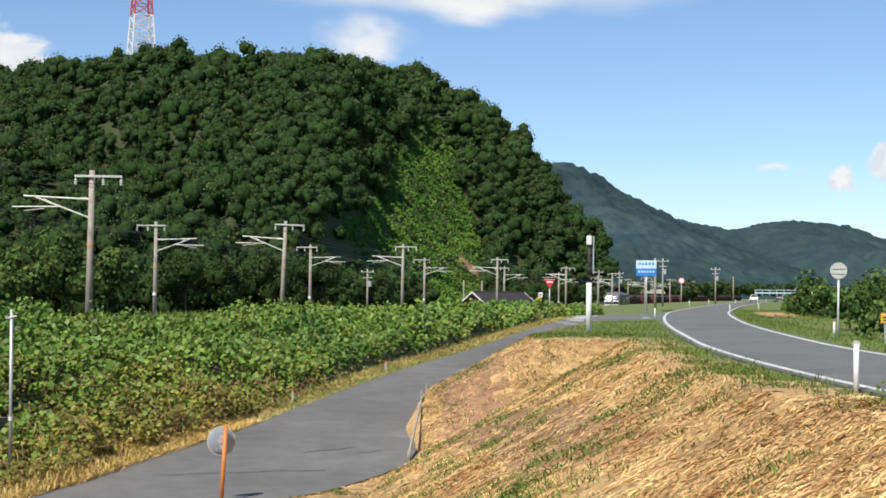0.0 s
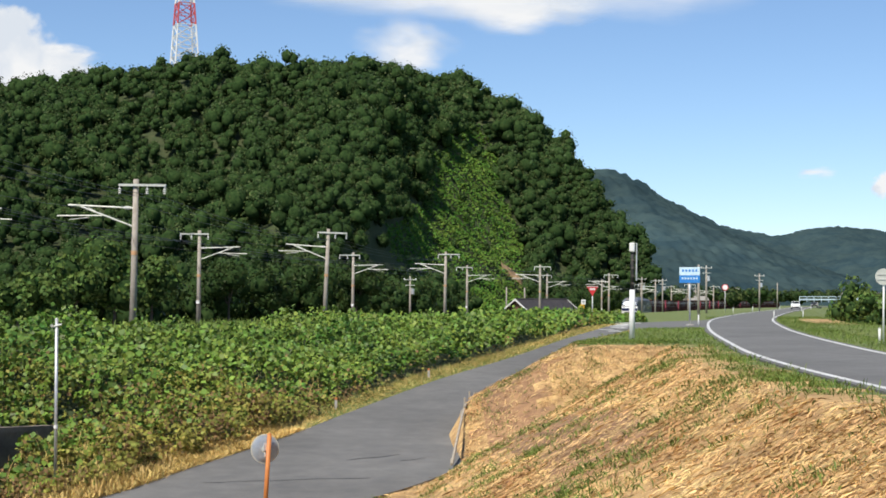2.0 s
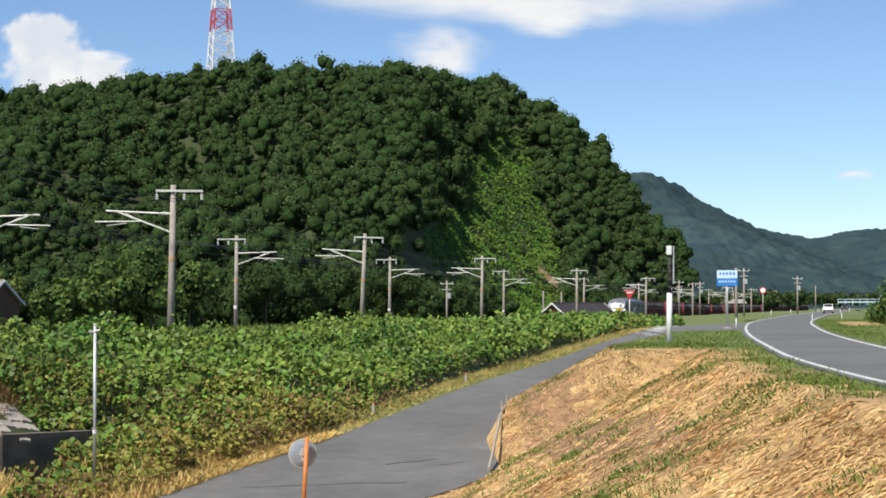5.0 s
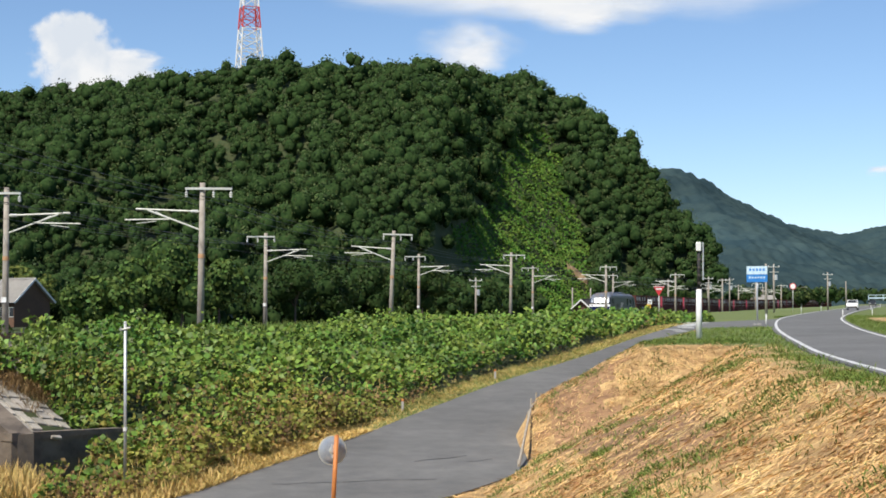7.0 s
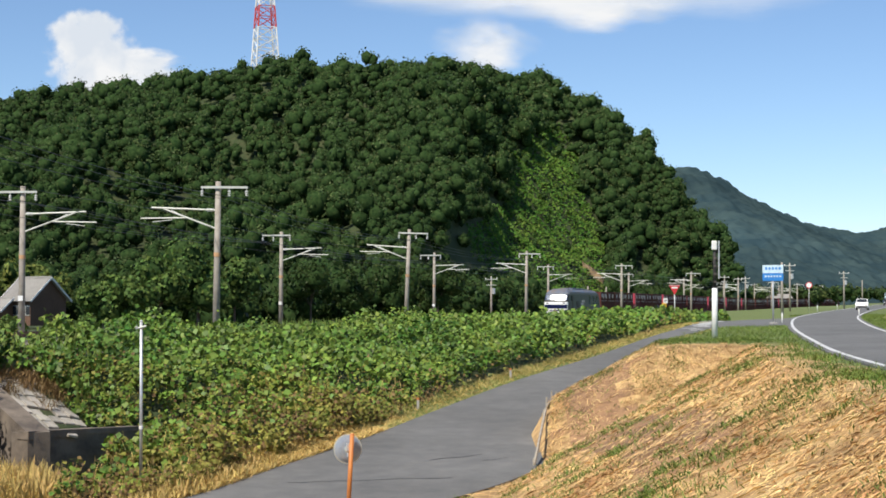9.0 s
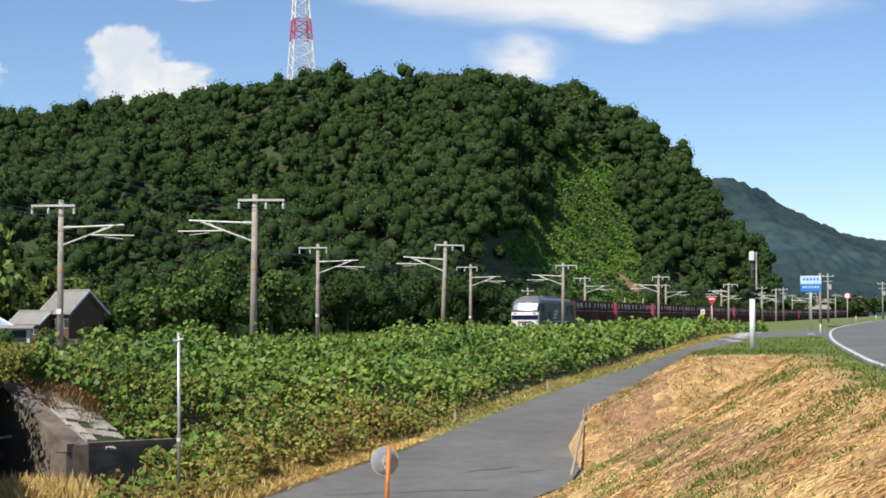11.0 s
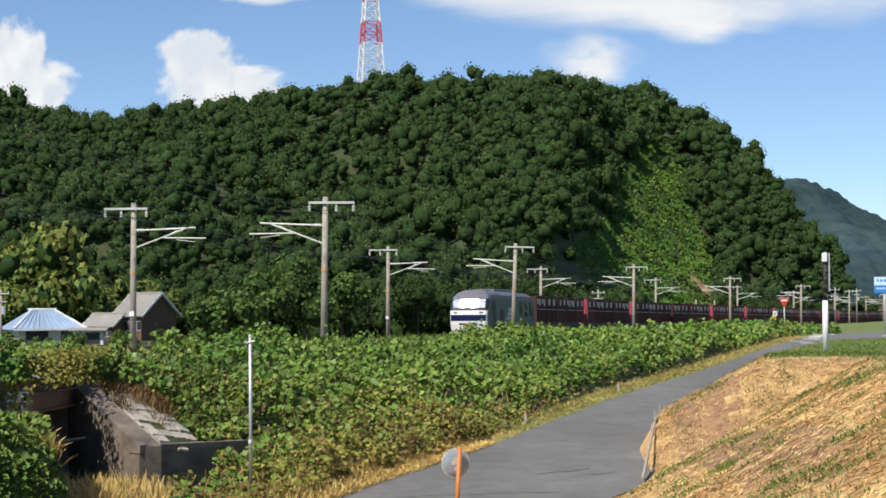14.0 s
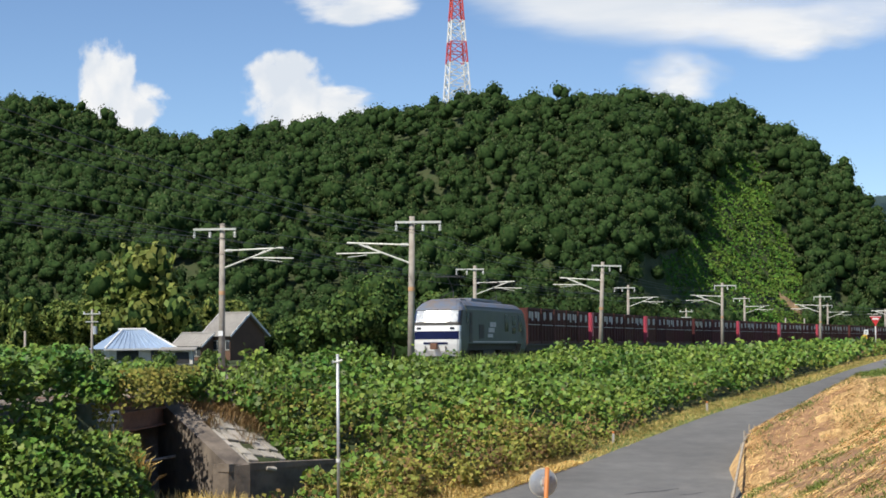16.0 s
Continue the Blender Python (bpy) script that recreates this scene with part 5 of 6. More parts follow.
def tree(name, x, y, z, height, radius, leaf_mat, label, leaf=0.32, count=1500, lobes=9, seed=1, flat=0.9, category="tree"):
    """A tree with a tapered trunk, limbs and a lobed crown of leaves."""
    root = new(name)
    root.matrix_basis = pose(x, y, z)
    p, d, sz, c, r = crown(radius, lobes, count, leaf, flat, seed)
    mid = np.array((0, 0, height - radius * 0.95))
    bm = bmesh.new()
    tube(bm, (0, 0, -0.2), tuple(mid), 0.05 * height * 0.45, 0.02 * height * 0.45, n=8)
    for q in c[:6]:
        tube(bm, tuple(mid * 0.7), tuple(mid + q * 0.8), 0.02 * height * 0.4, 0.01 * height * 0.3, n=6)
    part("trunk", bm, BARK, root)
    bm = bmesh.new()
    for q, s in zip(c, r):
        ball(bm, tuple(mid + q), s * 0.8, sub=2)
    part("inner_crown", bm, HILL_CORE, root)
    cr = new("crown", quads_mesh("crown", leaf_quads(p + mid, d, sz, 0.5), leaf_mat))
    cr.parent = root
    return tagged(root, label, category)


def build_trees():
    g = np.random.default_rng(21)
    # the dark trees just beyond the tracks; farther ones have shade in their leaf colour
    for tx, y, top, r in ((-0.150, 127, 5.6, 2.9), (-0.172, 122, 4.6, 2.4), (-0.190, 118, 3.6, 2.0), (-0.129, 133, 4.6, 2.4), (-0.205, 116, 2.8, 1.6), (-0.085, 165, 4.5, 2.6), (-0.06, 178, 4.8, 2.8), (-0.035, 190, 5.0, 2.9), (-0.012, 205, 6.0, 3.2)):
        x = tx * y
        z = float(ground(x, y))
        tree("tree", x, y, z, top - z, r, VINE_LEAF if y < 140 else SHADED_LEAF, "green broadleaf tree beyond the tracks", 0.36, 1500, 9, int(g.integers(1e6)), 0.95)
    # a dense row of woods at the foot of the hill, leaf colour darkened for shade
    n = 900
    s, o = g.uniform(40, 330, n), g.uniform(-27, -15.5, n)
    x, y, th = track(s, o)
    pick = spread(x, y, 4.6)
    x, y = x[pick], y[pick]
    keep = ~((x / y > 0.043) & (x / y < 0.096) & (y > 225))
    x, y = x[keep], y[keep]
    size = g.uniform(0.7, 1.15, len(x))
    kinds = [crown(3.6, 8, 420, 0.5, 0.9, seed=i + 40) for i in range(5)]
    scatter_trees("trackside_woods", np.c_[x, y, ground(x, y) + 2.6 * size, size, g.uniform(0, 6, len(x))], kinds, SHADED_LEAF, HILL_CORE, "row of trees at the foot of the hill, leaves darkened for shade")
    # bamboo behind the houses
    bx, by = g.uniform(-92, -58, 260), g.uniform(222, 268, 260)
    pick = spread(bx, by, 3.6)
    bx, by = bx[pick], by[pick]
    kinds = [crown(2.6, 7, 420, 0.55, 1.7, seed=i + 60) for i in range(4)]
    tall = np.where((bx / by > -0.320) & (bx / by < -0.290), 1.8, 0.95) * g.uniform(0.8, 1.15, len(bx))
    scatter_trees("bamboo_grove", np.c_[bx, by, ground(bx, by) + 3.5 * tall, tall, g.uniform(0, 6, len(bx))], kinds, BAMBOO_LEAF, HILL_CORE, "yellow-green bamboo grove behind the houses")
    # bushes round the yards
    bx, by = g.uniform(-75, -36, 160), g.uniform(128, 230, 160)
    k = ~((by > 186) & (by < 216)) & (bx / by > -0.42)
    bx, by = bx[k], by[k]
    pick = spread(bx, by, 7.0)
    bx, by = bx[pick], by[pick]
    kinds = [crown(1.5, 6, 420, 0.3, 0.8, seed=i + 80) for i in range(3)]
    scatter_trees("yard_bushes", np.c_[bx, by, ground(bx, by) + 0.5, g.uniform(0.5, 1.0, len(bx)), g.uniform(0, 6, len(bx))], kinds, VINE_LEAF, HILL_CORE, "green bushes round the house yards", "bush")
    # thicket on the river side of the levee
    n = 700
    y = g.uniform(52, 330, n)
    lo = g.uniform(8, 30, n)
    cxs, cys = side_line(LEVEE_FINE, 0)
    x = np.interp(y, LEVEE_FINE[:, 1], LEVEE_FINE[:, 0]) + lo * 1.05
    pick = spread(x, y, 2.9)
    x, y = x[pick], y[pick]
    size = g.uniform(0.6, 1.25, len(x))
    size = size * np.interp(y, (85, 135), (1.0, 0.75))
    z = ground(x, y) + 1.3 * size
    kinds = [crown(2.2, 7, 330, 0.36, 0.95, seed=i + 90) for i in range(4)]
    near = (y < 110) & (x - np.interp(y, LEVEE_FINE[:, 1], LEVEE_FINE[:, 0]) > 8.2)
    k = near | (y >= 110)
    scatter_trees("riverside_thicket", np.c_[x, y, z, size, g.uniform(0, 6, len(x))][k], kinds, VINE_LEAF, HILL_CORE, "green thicket on the river side of the levee", "thicket", 0.6)
    # far woods across the valley
    n = 420
    y = g.uniform(460, 900, n)
    x = g.uniform(0.16, 0.40, n) * y
    kinds = [crown(4.0, 7, 90, 1.3, 0.8, seed=i + 30) for i in range(4)]
    size = g.uniform(0.7, 1.5, n)
    k = abs(levee_offset(x, y)) > 14
    scatter_trees("valley_woods", np.c_[x, y, np.full(n, 0.6) + 0.003 * y, 0.6 * size, g.uniform(0, 6, n)][k], kinds, HILL_LEAF, HILL_CORE, "belt of trees across the valley floor")


build_trees()

# ---------------- the underpass ----------------
def build_underpass():
    root = new("underpass")
    jx, jy = JAMB
    cx, cy = CORNER
    rx, ry = RETURN
    def wall(name, a, b, za, zb, thick, mat, label, foot=-4.3):
        d = Vector((b[0] - a[0], b[1] - a[1], 0)).normalized()
        n = Vector((-d.y, d.x, 0)) * thick
        bm = bmesh.new()
        lo = [bm.verts.new((p[0] + q.x, p[1] + q.y, foot)) for p, q in ((a, Vector()), (b, Vector()), (b, n), (a, n))]
        hi = [bm.verts.new((p[0] + q.x, p[1] + q.y, z)) for p, q, z in ((a, Vector(), za), (b, Vector(), zb), (b, n, zb), (a, n, za))]
        for i in range(4):
            bm.faces.new((lo[i], lo[(i + 1) % 4], hi[(i + 1) % 4], hi[i]))
        bm.faces.new(hi)
        bm.faces.new(lo[::-1])
        bmesh.ops.recalc_face_normals(bm, faces=bm.faces[:])
        return part(name, bm, mat, root, label)
    cx, cy, jx, jy = cx - 0.28, cy - 0.62, jx - 0.42, jy - 0.38
    rx = rx + 0.45
    wall("wing_wall", (cx, cy), (jx, jy), -2.25, -0.45, -0.7, DARK_CONCRETE, "stained sloping wing wall")
    wall("return_wall", (rx, ry), (cx, cy), -2.45, -2.25, -0.7, DARK_CONCRETE, "dark return wall")
    wall("coping", (rx + 0.05, ry), (cx + 0.03, cy - 0.05), -2.32, -2.2, -0.5, DARK_CONCRETE, "worn coping", -2.44)
    # abutments and deck
    part("abutment", boxes(((-20.6, 54.35, -2.4), (10.6, 0.5, 3.8))), DARK_CONCRETE, root, "stained concrete abutment")
    part("abutment", boxes(((-20.6, 48.8, -2.4), (10.6, 0.5, 3.8))), DARK_CONCRETE, root, "stained concrete abutment")
    part("deck", boxes(((-20.7, 51.6, -0.62), (10.2, 6.2, 0.5))), RUST, root, "rusty bridge deck")
    # Added wall, out of view: closes the bore so its inside stays dark.
    part("bore_end_blocker", boxes(((-26.2, 51.6, -2.4), (0.4, 6.2, 3.8))), DARK_CONCRETE, root)
    part("girder", boxes(((-15.5, 51.6, -0.95), (0.25, 5.4, 0.5)), ((-15.5, 51.6, -0.68), (0.5, 5.4, 0.06)), ((-15.5, 51.6, -1.2), (0.5, 5.4, 0.06))), RUST, root, "rusty girder")
    part("guard_pipe", tubes(((-14.6, 53.4, -2.15), (-15.6, 50.4, -2.25), 0.04), n=8), GALV, root, "pale pipe rail")
    tagged(root, "dark concrete railway underpass half hidden by creepers", "underpass")
    # height board
    board = new("height_board")
    board.matrix_basis = pose(-15.25, 46.95, -0.66, 0, 0, 18)
    part("panel", boxes(((0, 0, 0), (0.95, 0.04, 0.3)), bevel=0.008), WHITE_PAINT, board, "white panel")
    cu = bpy.data.curves.new("figures", "FONT")
    cu.body, cu.size, cu.align_x, cu.align_y, cu.extrude = "3.8", 0.26, "CENTER", "CENTER", 0.004
    ob = new("figures", cu)
    ob.data.materials.append(BLACK)
    ob.parent = board
    ob.matrix_basis = pose(0.02, -0.026, 0, 90, 0, 0)
    part("bars", boxes(((-0.36, -0.024, 0), (0.14, 0.006, 0.2)), ((0.38, -0.024, 0), (0.12, 0.006, 0.2))), BLACK, board, "dark bars of lettering")
    part("post", tubes(((0.3, 0.06, -3.0), (0.3, 0.06, 0.1), 0.04), n=8), GALV, board)
    tagged(board, "white clearance board with dark figures at the underpass", "sign")
    # stone pitching above the wing wall
    pave = new("stone_pitching")
    me = None
    ux, uy = -3.1 / 4.83, 3.7 / 4.83
    vx, vy = 3.7 / 4.83, 3.1 / 4.83
    g = np.random.default_rng(5)
    bm = bmesh.new()
    box(bm, (0, 0, 0), (0.44, 0.35, 0.10), bevel=0.02)
    stone = bpy.data.meshes.new("stone")
    bm.to_mesh(stone)
    bm.free()
    stone.materials.append(PITCH_STONE)
    kx, ky = CORNER
    for i in range(9):
        for j in range(5):
            if g.random() < 0.10 or (i < 2 and j > 2):
                continue
            a, b = 0.2 + 0.47 * i, 0.2 + 0.39 * j
            x, y = kx + ux * a + vx * b, ky + uy * a + vy * b
            z = -2.29 - 0.3616 * (x - kx) + 0.1836 * (y - ky) + g.normal(0, 0.02)
            ob = new("stone", stone)
            ob.parent = pave
            up = Vector((0.3616 + g.normal(0, 0.05), -0.1836 + g.normal(0, 0.05), 1)).normalized()
            side = Vector((ux, uy, 0))
            side = (side - up * side.dot(up)).normalized()
            ob.matrix_basis = Matrix((side, up.cross(side), up)).transposed().to_4x4()
            ob.matrix_basis.translation = (x, y, z)
            ob.location = (x, y, z)
    tagged(pave, "broken pale stone pitching above the wing wall", "paving", kind="structure")


PITCH_STONE = material("pitching_stone", (0.42, 0.39, 0.34), (0.3, 0.27, 0.22), scale=4, rough=0.9, bump=0.4, island=("object", 0.25, 0.01))
build_underpass()

# ---------------- road furniture ----------------
def mirror_post():
    root = new("traffic_mirror")
    x, y = -0.0640 * 44.6, 44.6
    z = lower_z(y) - 0.2
    root.matrix_basis = pose(x, y, z, 0, 3.2, 0)
    part("post", tubes(((0, 0, -0.2), (0, 0, 2.12), 0.058), n=12), ORANGE, root, "scuffed orange steel post", smooth=True)
    part("post_cap", build(lambda bm: ball(bm, (0, 0, 2.12), 0.06, (1, 1, 0.5))), ORANGE, root)
    bm = bmesh.new()
    rows = []
    for k in range(6):
        u = k / 5
        r, d = 0.36 * u, 0.07 * (1 - u ** 4)
        rows.append([bm.verts.new((r * math.cos(a * math.pi / 12), -d, r * math.sin(a * math.pi / 12))) for a in range(24)] if k else [bm.verts.new((0, -0.07, 0))])
    for k in range(5):
        for a in range(24):
            if k == 0:
                bm.faces.new((rows[0][0], rows[1][a], rows[1][(a + 1) % 24]))
            else:
                bm.faces.new((rows[k][a], rows[k + 1][a], rows[k + 1][(a + 1) % 24], rows[k][(a + 1) % 24]))
    bmesh.ops.recalc_face_normals(bm, faces=bm.faces[:])
    back = part("mirror_back", bm, MIRROR_BACK, root, "dull grey mirror back", smooth=True)
    back.matrix_basis = pose(-0.10, 0.18, 1.72, 0, 0, 20)
    part("rim", build(lambda bm: [tube(bm, (0.36 * math.cos(a * math.pi / 12), 0.01, 0.36 * math.sin(a * math.pi / 12)), (0.36 * math.cos((a + 1) * math.pi / 12), 0.01, 0.36 * math.sin((a + 1) * math.pi / 12)), 0.022, n=6) for a in range(24)]), PALE_STEEL, back)
    part("bracket", boxes(((0.0, -0.12, 0.06), (0.16, 0.06, 0.2)), ((0.0, -0.12, -0.14), (0.1, 0.06, 0.1)), bevel=0.01), GALV, back, "steel bracket")
    part("hub", tubes(((0, -0.10, 0), (0, -0.05, 0), 0.11), n=14), PALE_STEEL, back)
    tagged(root, "convex traffic mirror seen from behind on a leaning orange post", "traffic mirror")


mirror_post()


def steel_post():
    root = new("steel_post")
    x, y = -8.85, 48.4
    root.matrix_basis = pose(x, y, float(ground(x, y)) - 0.2, 0, 0, 0)
    H = 1.5 - 0.0112 * 48.4 - (float(ground(x, y)) - 0.2)
    part("pipe", tubes(((0, 0, 0), (0, 0, H), 0.045), n=12), GALV, root, smooth=True)
    part("cap", build(lambda bm: ball(bm, (0, 0, H), 0.05)), GALV, root)
    part("arm", tubes(((-0.12, -0.05, H - 0.2), (0.14, -0.02, H - 0.13), 0.03), ((-0.1, -0.05, H - 0.2), (-0.14, -0.06, H - 0.14), 0.045), n=8), PALE_STEEL, root, "short cross arm")
    part("collar", tubes(((0, 0, H - 3.0), (0, 0, H - 2.9), 0.06), n=12), WHITE_PAINT, root)
    tagged(root, "thin galvanised steel post with a short cross arm", "post")


steel_post()


def camera_mast():
    root = new("white_mast")
    root.matrix_basis = pose(9.8, 66.6, float(ground(9.8, 66.6)) - 0.1, 0, 0.4, 0)
    part("sleeve", tubes(((0, 0, 0), (0, 0, 2.05), 0.115, 0.105), n=14), WHITE_PAINT, root, "white sleeve", smooth=True)
    part("pole", tubes(((0, 0, 2.05), (0, 0, 3.75), 0.07), n=12), BLACK, root, "dark upper pole", smooth=True)
    for k in range(5):
        part("clamp", tubes(((0.02, 0, 2.25 + 0.3 * k), (0.02, 0, 2.33 + 0.3 * k), 0.085), n=10), WAGON_GREY, root)
    part("housing", boxes(((-0.02, -0.05, 3.68), (0.2, 0.18, 0.36)), bevel=0.03), WHITE_PAINT, root, "white instrument housing")
    part("conduit", tubes(((0.16, 0, 2.4), (0.16, 0, 3.85), 0.03), n=8), GALV, root)
    part("base_plate", boxes(((0, 0, 0.06), (0.36, 0.36, 0.06)), bevel=0.01), CONCRETE, root)
    tagged(root, "white and dark steel mast with a small white housing on top", "mast")


camera_mast()


def delineator(x, y, h, label="white roadside delineator post"):
    root = new("delineator")
    root.matrix_basis = pose(x, y, float(ground(x, y)) - 0.05)
    part("post", tubes(((0, 0, 0), (0, 0, h), 0.045), n=10), WHITE_PAINT, root, smooth=True)
    bm = bmesh.new()
    tube(bm, (0, -0.02, h), (0, 0.02, h), 0.06, n=14)
    part("reflector", bm, PALE_STEEL, root, "round pale reflector")
    return tagged(root, label, "delineator", "delineators along the levee road")


for px, py, ph in ((8.05, 26.4, 0.80), (18.5, 63.4, 0.55), (21.1, 113.5, 0.75), (34.5, 150.0, 0.7), (47.0, 228.0, 0.8), (41.5, 168.0, 0.65), (57.0, 262.0, 0.8), (66.0, 268.0, 0.75), (70.0, 300.0, 0.8), (81.0, 322.0, 0.8)):
    delineator(px, py, ph)


def round_sign(x, y, h, r, face, label):
    """A round plate on a white post; face: what shows to the eye."""
    root = new("road_sign")
    root.matrix_basis = pose(x, y, float(ground(x, y)) - 0.05, 0, 0.6, math.degrees(math.atan2(-x, y)) * -1 * -1)
    part("post", tubes(((0, 0, 0), (0, 0, h + r * 0.7), 0.038), n=10), WHITE_PAINT, root, smooth=True)
    part("plate", tubes(((0, -0.05, h), (0, -0.065, h), r), n=32), face, root, "round plate")
    if face is GALV:
        part("stiffener", boxes(((0, -0.085, h + 0.09), (r * 1.5, 0.03, 0.05)), ((0, -0.085, h - 0.09), (r * 1.5, 0.03, 0.05))), PALE_STEEL, root)
        part("rim", tubes(((0, -0.06, h), (0, -0.075, h), r * 1.0), n=32), PALE_STEEL, root)
    else:
        part("symbol", tubes(((0, -0.066, h), (0, -0.072, h), r * 0.78), n=24), WHITE_PAINT, root)
    tagged(root, label, "road sign")


round_sign(18.2, 61.9, 2.45, 0.30, GALV, "round road sign seen from behind on a white post")
round_sign(45.9, 228.0, 3.5, 0.42, RED, "small round red and white road sign on a white post")


def stop_sign():
    root = new("stop_sign")
    d = 152.0
    x = 0.1243 * d
    root.matrix_basis = pose(x, d, float(ground(x, d)) - 0.1, 0, 0, -7)
    H = 1.5 + 0.0086 * d - (float(ground(x, d)) - 0.1)
    part("post", tubes(((0, 0, 0), (0, 0, H), 0.045), n=10), WHITE_PAINT, root, smooth=True)
    tri = [(-0.5, H), (0.5, H), (0.0, H - 0.86)]
    part("plate", build(lambda bm: prism(bm, tri, -0.07, -0.05)), RED, root, "red triangular plate")
    part("lettering", boxes(((0, -0.08, H - 0.24), (0.52, 0.01, 0.14))), WHITE_PAINT, root, "white bar of lettering")
    part("border", boxes(((0, -0.075, H - 0.03), (0.98, 0.012, 0.035))), WHITE_PAINT, root)
    tagged(root, "red triangular stop sign on a white post", "stop sign")


stop_sign()


def board_sign():
    root = new("direction_sign")
    root.matrix_basis = pose(20.0, 110.6, float(ground(20.0, 110.6)) - 0.05, 0, 0, -9)
    part("post", tubes(((0, 0, 0), (0, 0, 3.75), 0.055), n=10), GALV, root, smooth=True)
    part("panel", boxes(((0, -0.09, 3.60), (1.30, 0.05, 0.52)), bevel=0.008), LIGHT_BLUE, root, "pale upper panel")
    part("panel", boxes(((0, -0.09, 3.09), (1.30, 0.05, 0.48)), bevel=0.008), BLUE, root, "blue lower panel")
    for k in range(5):
        part("lettering", boxes(((-0.42 + 0.21 * k, -0.12, 3.64), (0.13, 0.008, 0.15))), BLUE, root, "blue bar of lettering")
    for k in range(6):
        part("lettering", boxes(((-0.45 + 0.18 * k, -0.12, 3.14), (0.11, 0.008, 0.12))), LIGHT_BLUE, root, "pale bar of lettering")
    part("footing", boxes(((0, 0, 0.1), (0.5, 0.5, 0.22)), bevel=0.02), CONCRETE, root)
    tagged(root, "blue and white direction sign on a grey post", "direction sign")


board_sign()


def small_sign(x, y, h, w, mat, label, post=GALV):
    root = new("small_sign")
    root.matrix_basis = pose(x, y, float(ground(x, y)) - 0.05, 0, 0, math.degrees(math.atan2(x, y)) * -1)
    part("post", tubes(((0, 0, 0), (0, 0, h), 0.03), n=8), post, root)
    part("plate", boxes(((0, -0.05, h - w * 0.5), (w, 0.03, w * 1.15)), bevel=0.006), mat, root, "square plate")
    part("bars", boxes(((0, -0.07, h - w * 0.4), (w * 0.6, 0.008, w * 0.18)), ((0, -0.07, h - w * 0.75), (w * 0.5, 0.008, w * 0.14))), BLACK, root, "dark bars of lettering")
    tagged(root, label, "sign")


small_sign(17.2, 53.4, 0.98, 0.26, YELLOW, "small yellow warning sign on a thin post")
small_sign(16.1, 136.0, 1.5, 0.34, YELLOW, "small yellow sign beside the railway")
small_sign(17.5, 147.0, 1.9, 0.36, WHITE_PAINT, "small white sign beside the railway")


def utility_pole(x, y, h, arms=True, mat=None, label="grey concrete utility pole"):
    root = new("utility_pole")
    root.matrix_basis = pose(x, y, float(ground(x, y)) - 0.3)
    part("pole", tubes(((0, 0, 0), (0, 0, h), 0.15, 0.1), n=10), mat or POLE_CONCRETE, root, smooth=True)
    if arms:
        part("cross_arm", boxes(((0, -0.12, h - 0.4), (1.6, 0.09, 0.09))), PALE_STEEL, root)
        part("cross_arm", boxes(((0, -0.12, h - 1.1), (1.2, 0.09, 0.09))), PALE_STEEL, root)
        for dx in (-0.7, 0.0, 0.7):
            part("insulator", tubes(((dx, -0.12, h - 0.36), (dx, -0.12, h - 0.18), 0.06), n=8), INSULATOR, root)
        part("transformer", tubes(((0.3, -0.1, h - 2.2), (0.3, -0.1, h - 1.5), 0.2), n=12), GALV, root, "grey transformer can")
    return tagged(root, label, "utility pole", "utility poles")


utility_pole(-0.3307 * 150, 150, 6.0)
utility_pole(-0.372 * 160, 160, 4.2, False)
utility_pole(-0.395 * 150, 150, 3.6, False)
utility_pole(0.0189 * 215, 215, 6.2)
for tx, d, h in ((0.153, 300, 6.5), (0.165, 320, 6.5), (0.186, 175, 5.6), (0.1905, 240, 7.0), (0.2215, 280, 6.4), (0.232, 380, 6.0), (0.2735, 420, 8.5)):
    utility_pole(tx * d, d, h, h > 6.2)
for tx, d in ((0.0745, 262), (0.085, 268)):
    utility_pole(tx * d, d, 5.6, False)


def road_marks():
    """Faded white letters on the asphalt of the junction and cracks in the side road."""
    g = np.random.default_rng(4)
    root = new("road_lettering")
    for k in range(6):
        a, b = 13.2 + 0.84 * k + 0.2 * (k % 2), 98.0 + 4.2 * k
        for q in range(3):
            bm = bmesh.new()
            yy = b + 1.2 * q
            box(bm, (a + g.uniform(-0.3, 0.3), yy, float(lower_z(yy)) + 0.045), (0.6 + 0.5 * g.random(), 0.8, 0.012))
            part("stroke", bm, ROADPAINT, root)
    tagged(root, "faded white lettering strokes painted on the junction", "road marking")
    for (x0, y0), (x1, y1), w in (((-3.6, 49.0), (-0.2, 49.5), 0.03), ((-0.9, 52.6), (0.7, 53.6), 0.05), ((0.7, 52.4), (1.5, 53.0), 0.035), ((-4.8, 48.7), (-3.6, 49.0), 0.03)):
        bm = bmesh.new()
        n = 14
        prev = None
        for i in range(n + 1):
            u = i / n
            x, y = x0 + (x1 - x0) * u, y0 + (y1 - y0) * u + 0.06 * math.sin(9 * u + x0)
            z = lower_z(y) + 0.006
            ww = w * (0.5 + g.random())
            now = (bm.verts.new((x, y - ww, lower_z(y - ww) + 0.036)), bm.verts.new((x, y + ww, lower_z(y + ww) + 0.036)))
            if prev:
                bm.faces.new((prev[0], now[0], now[1], prev[1]))
            prev = now
        tagged(part("crack", bm, TAR), "dark tarred crack in the asphalt", "crack", "cracks in the side road")


TAR = material("tar", (0.035, 0.035, 0.036), (0.05, 0.05, 0.05), scale=5, rough=0.8)
road_marks()


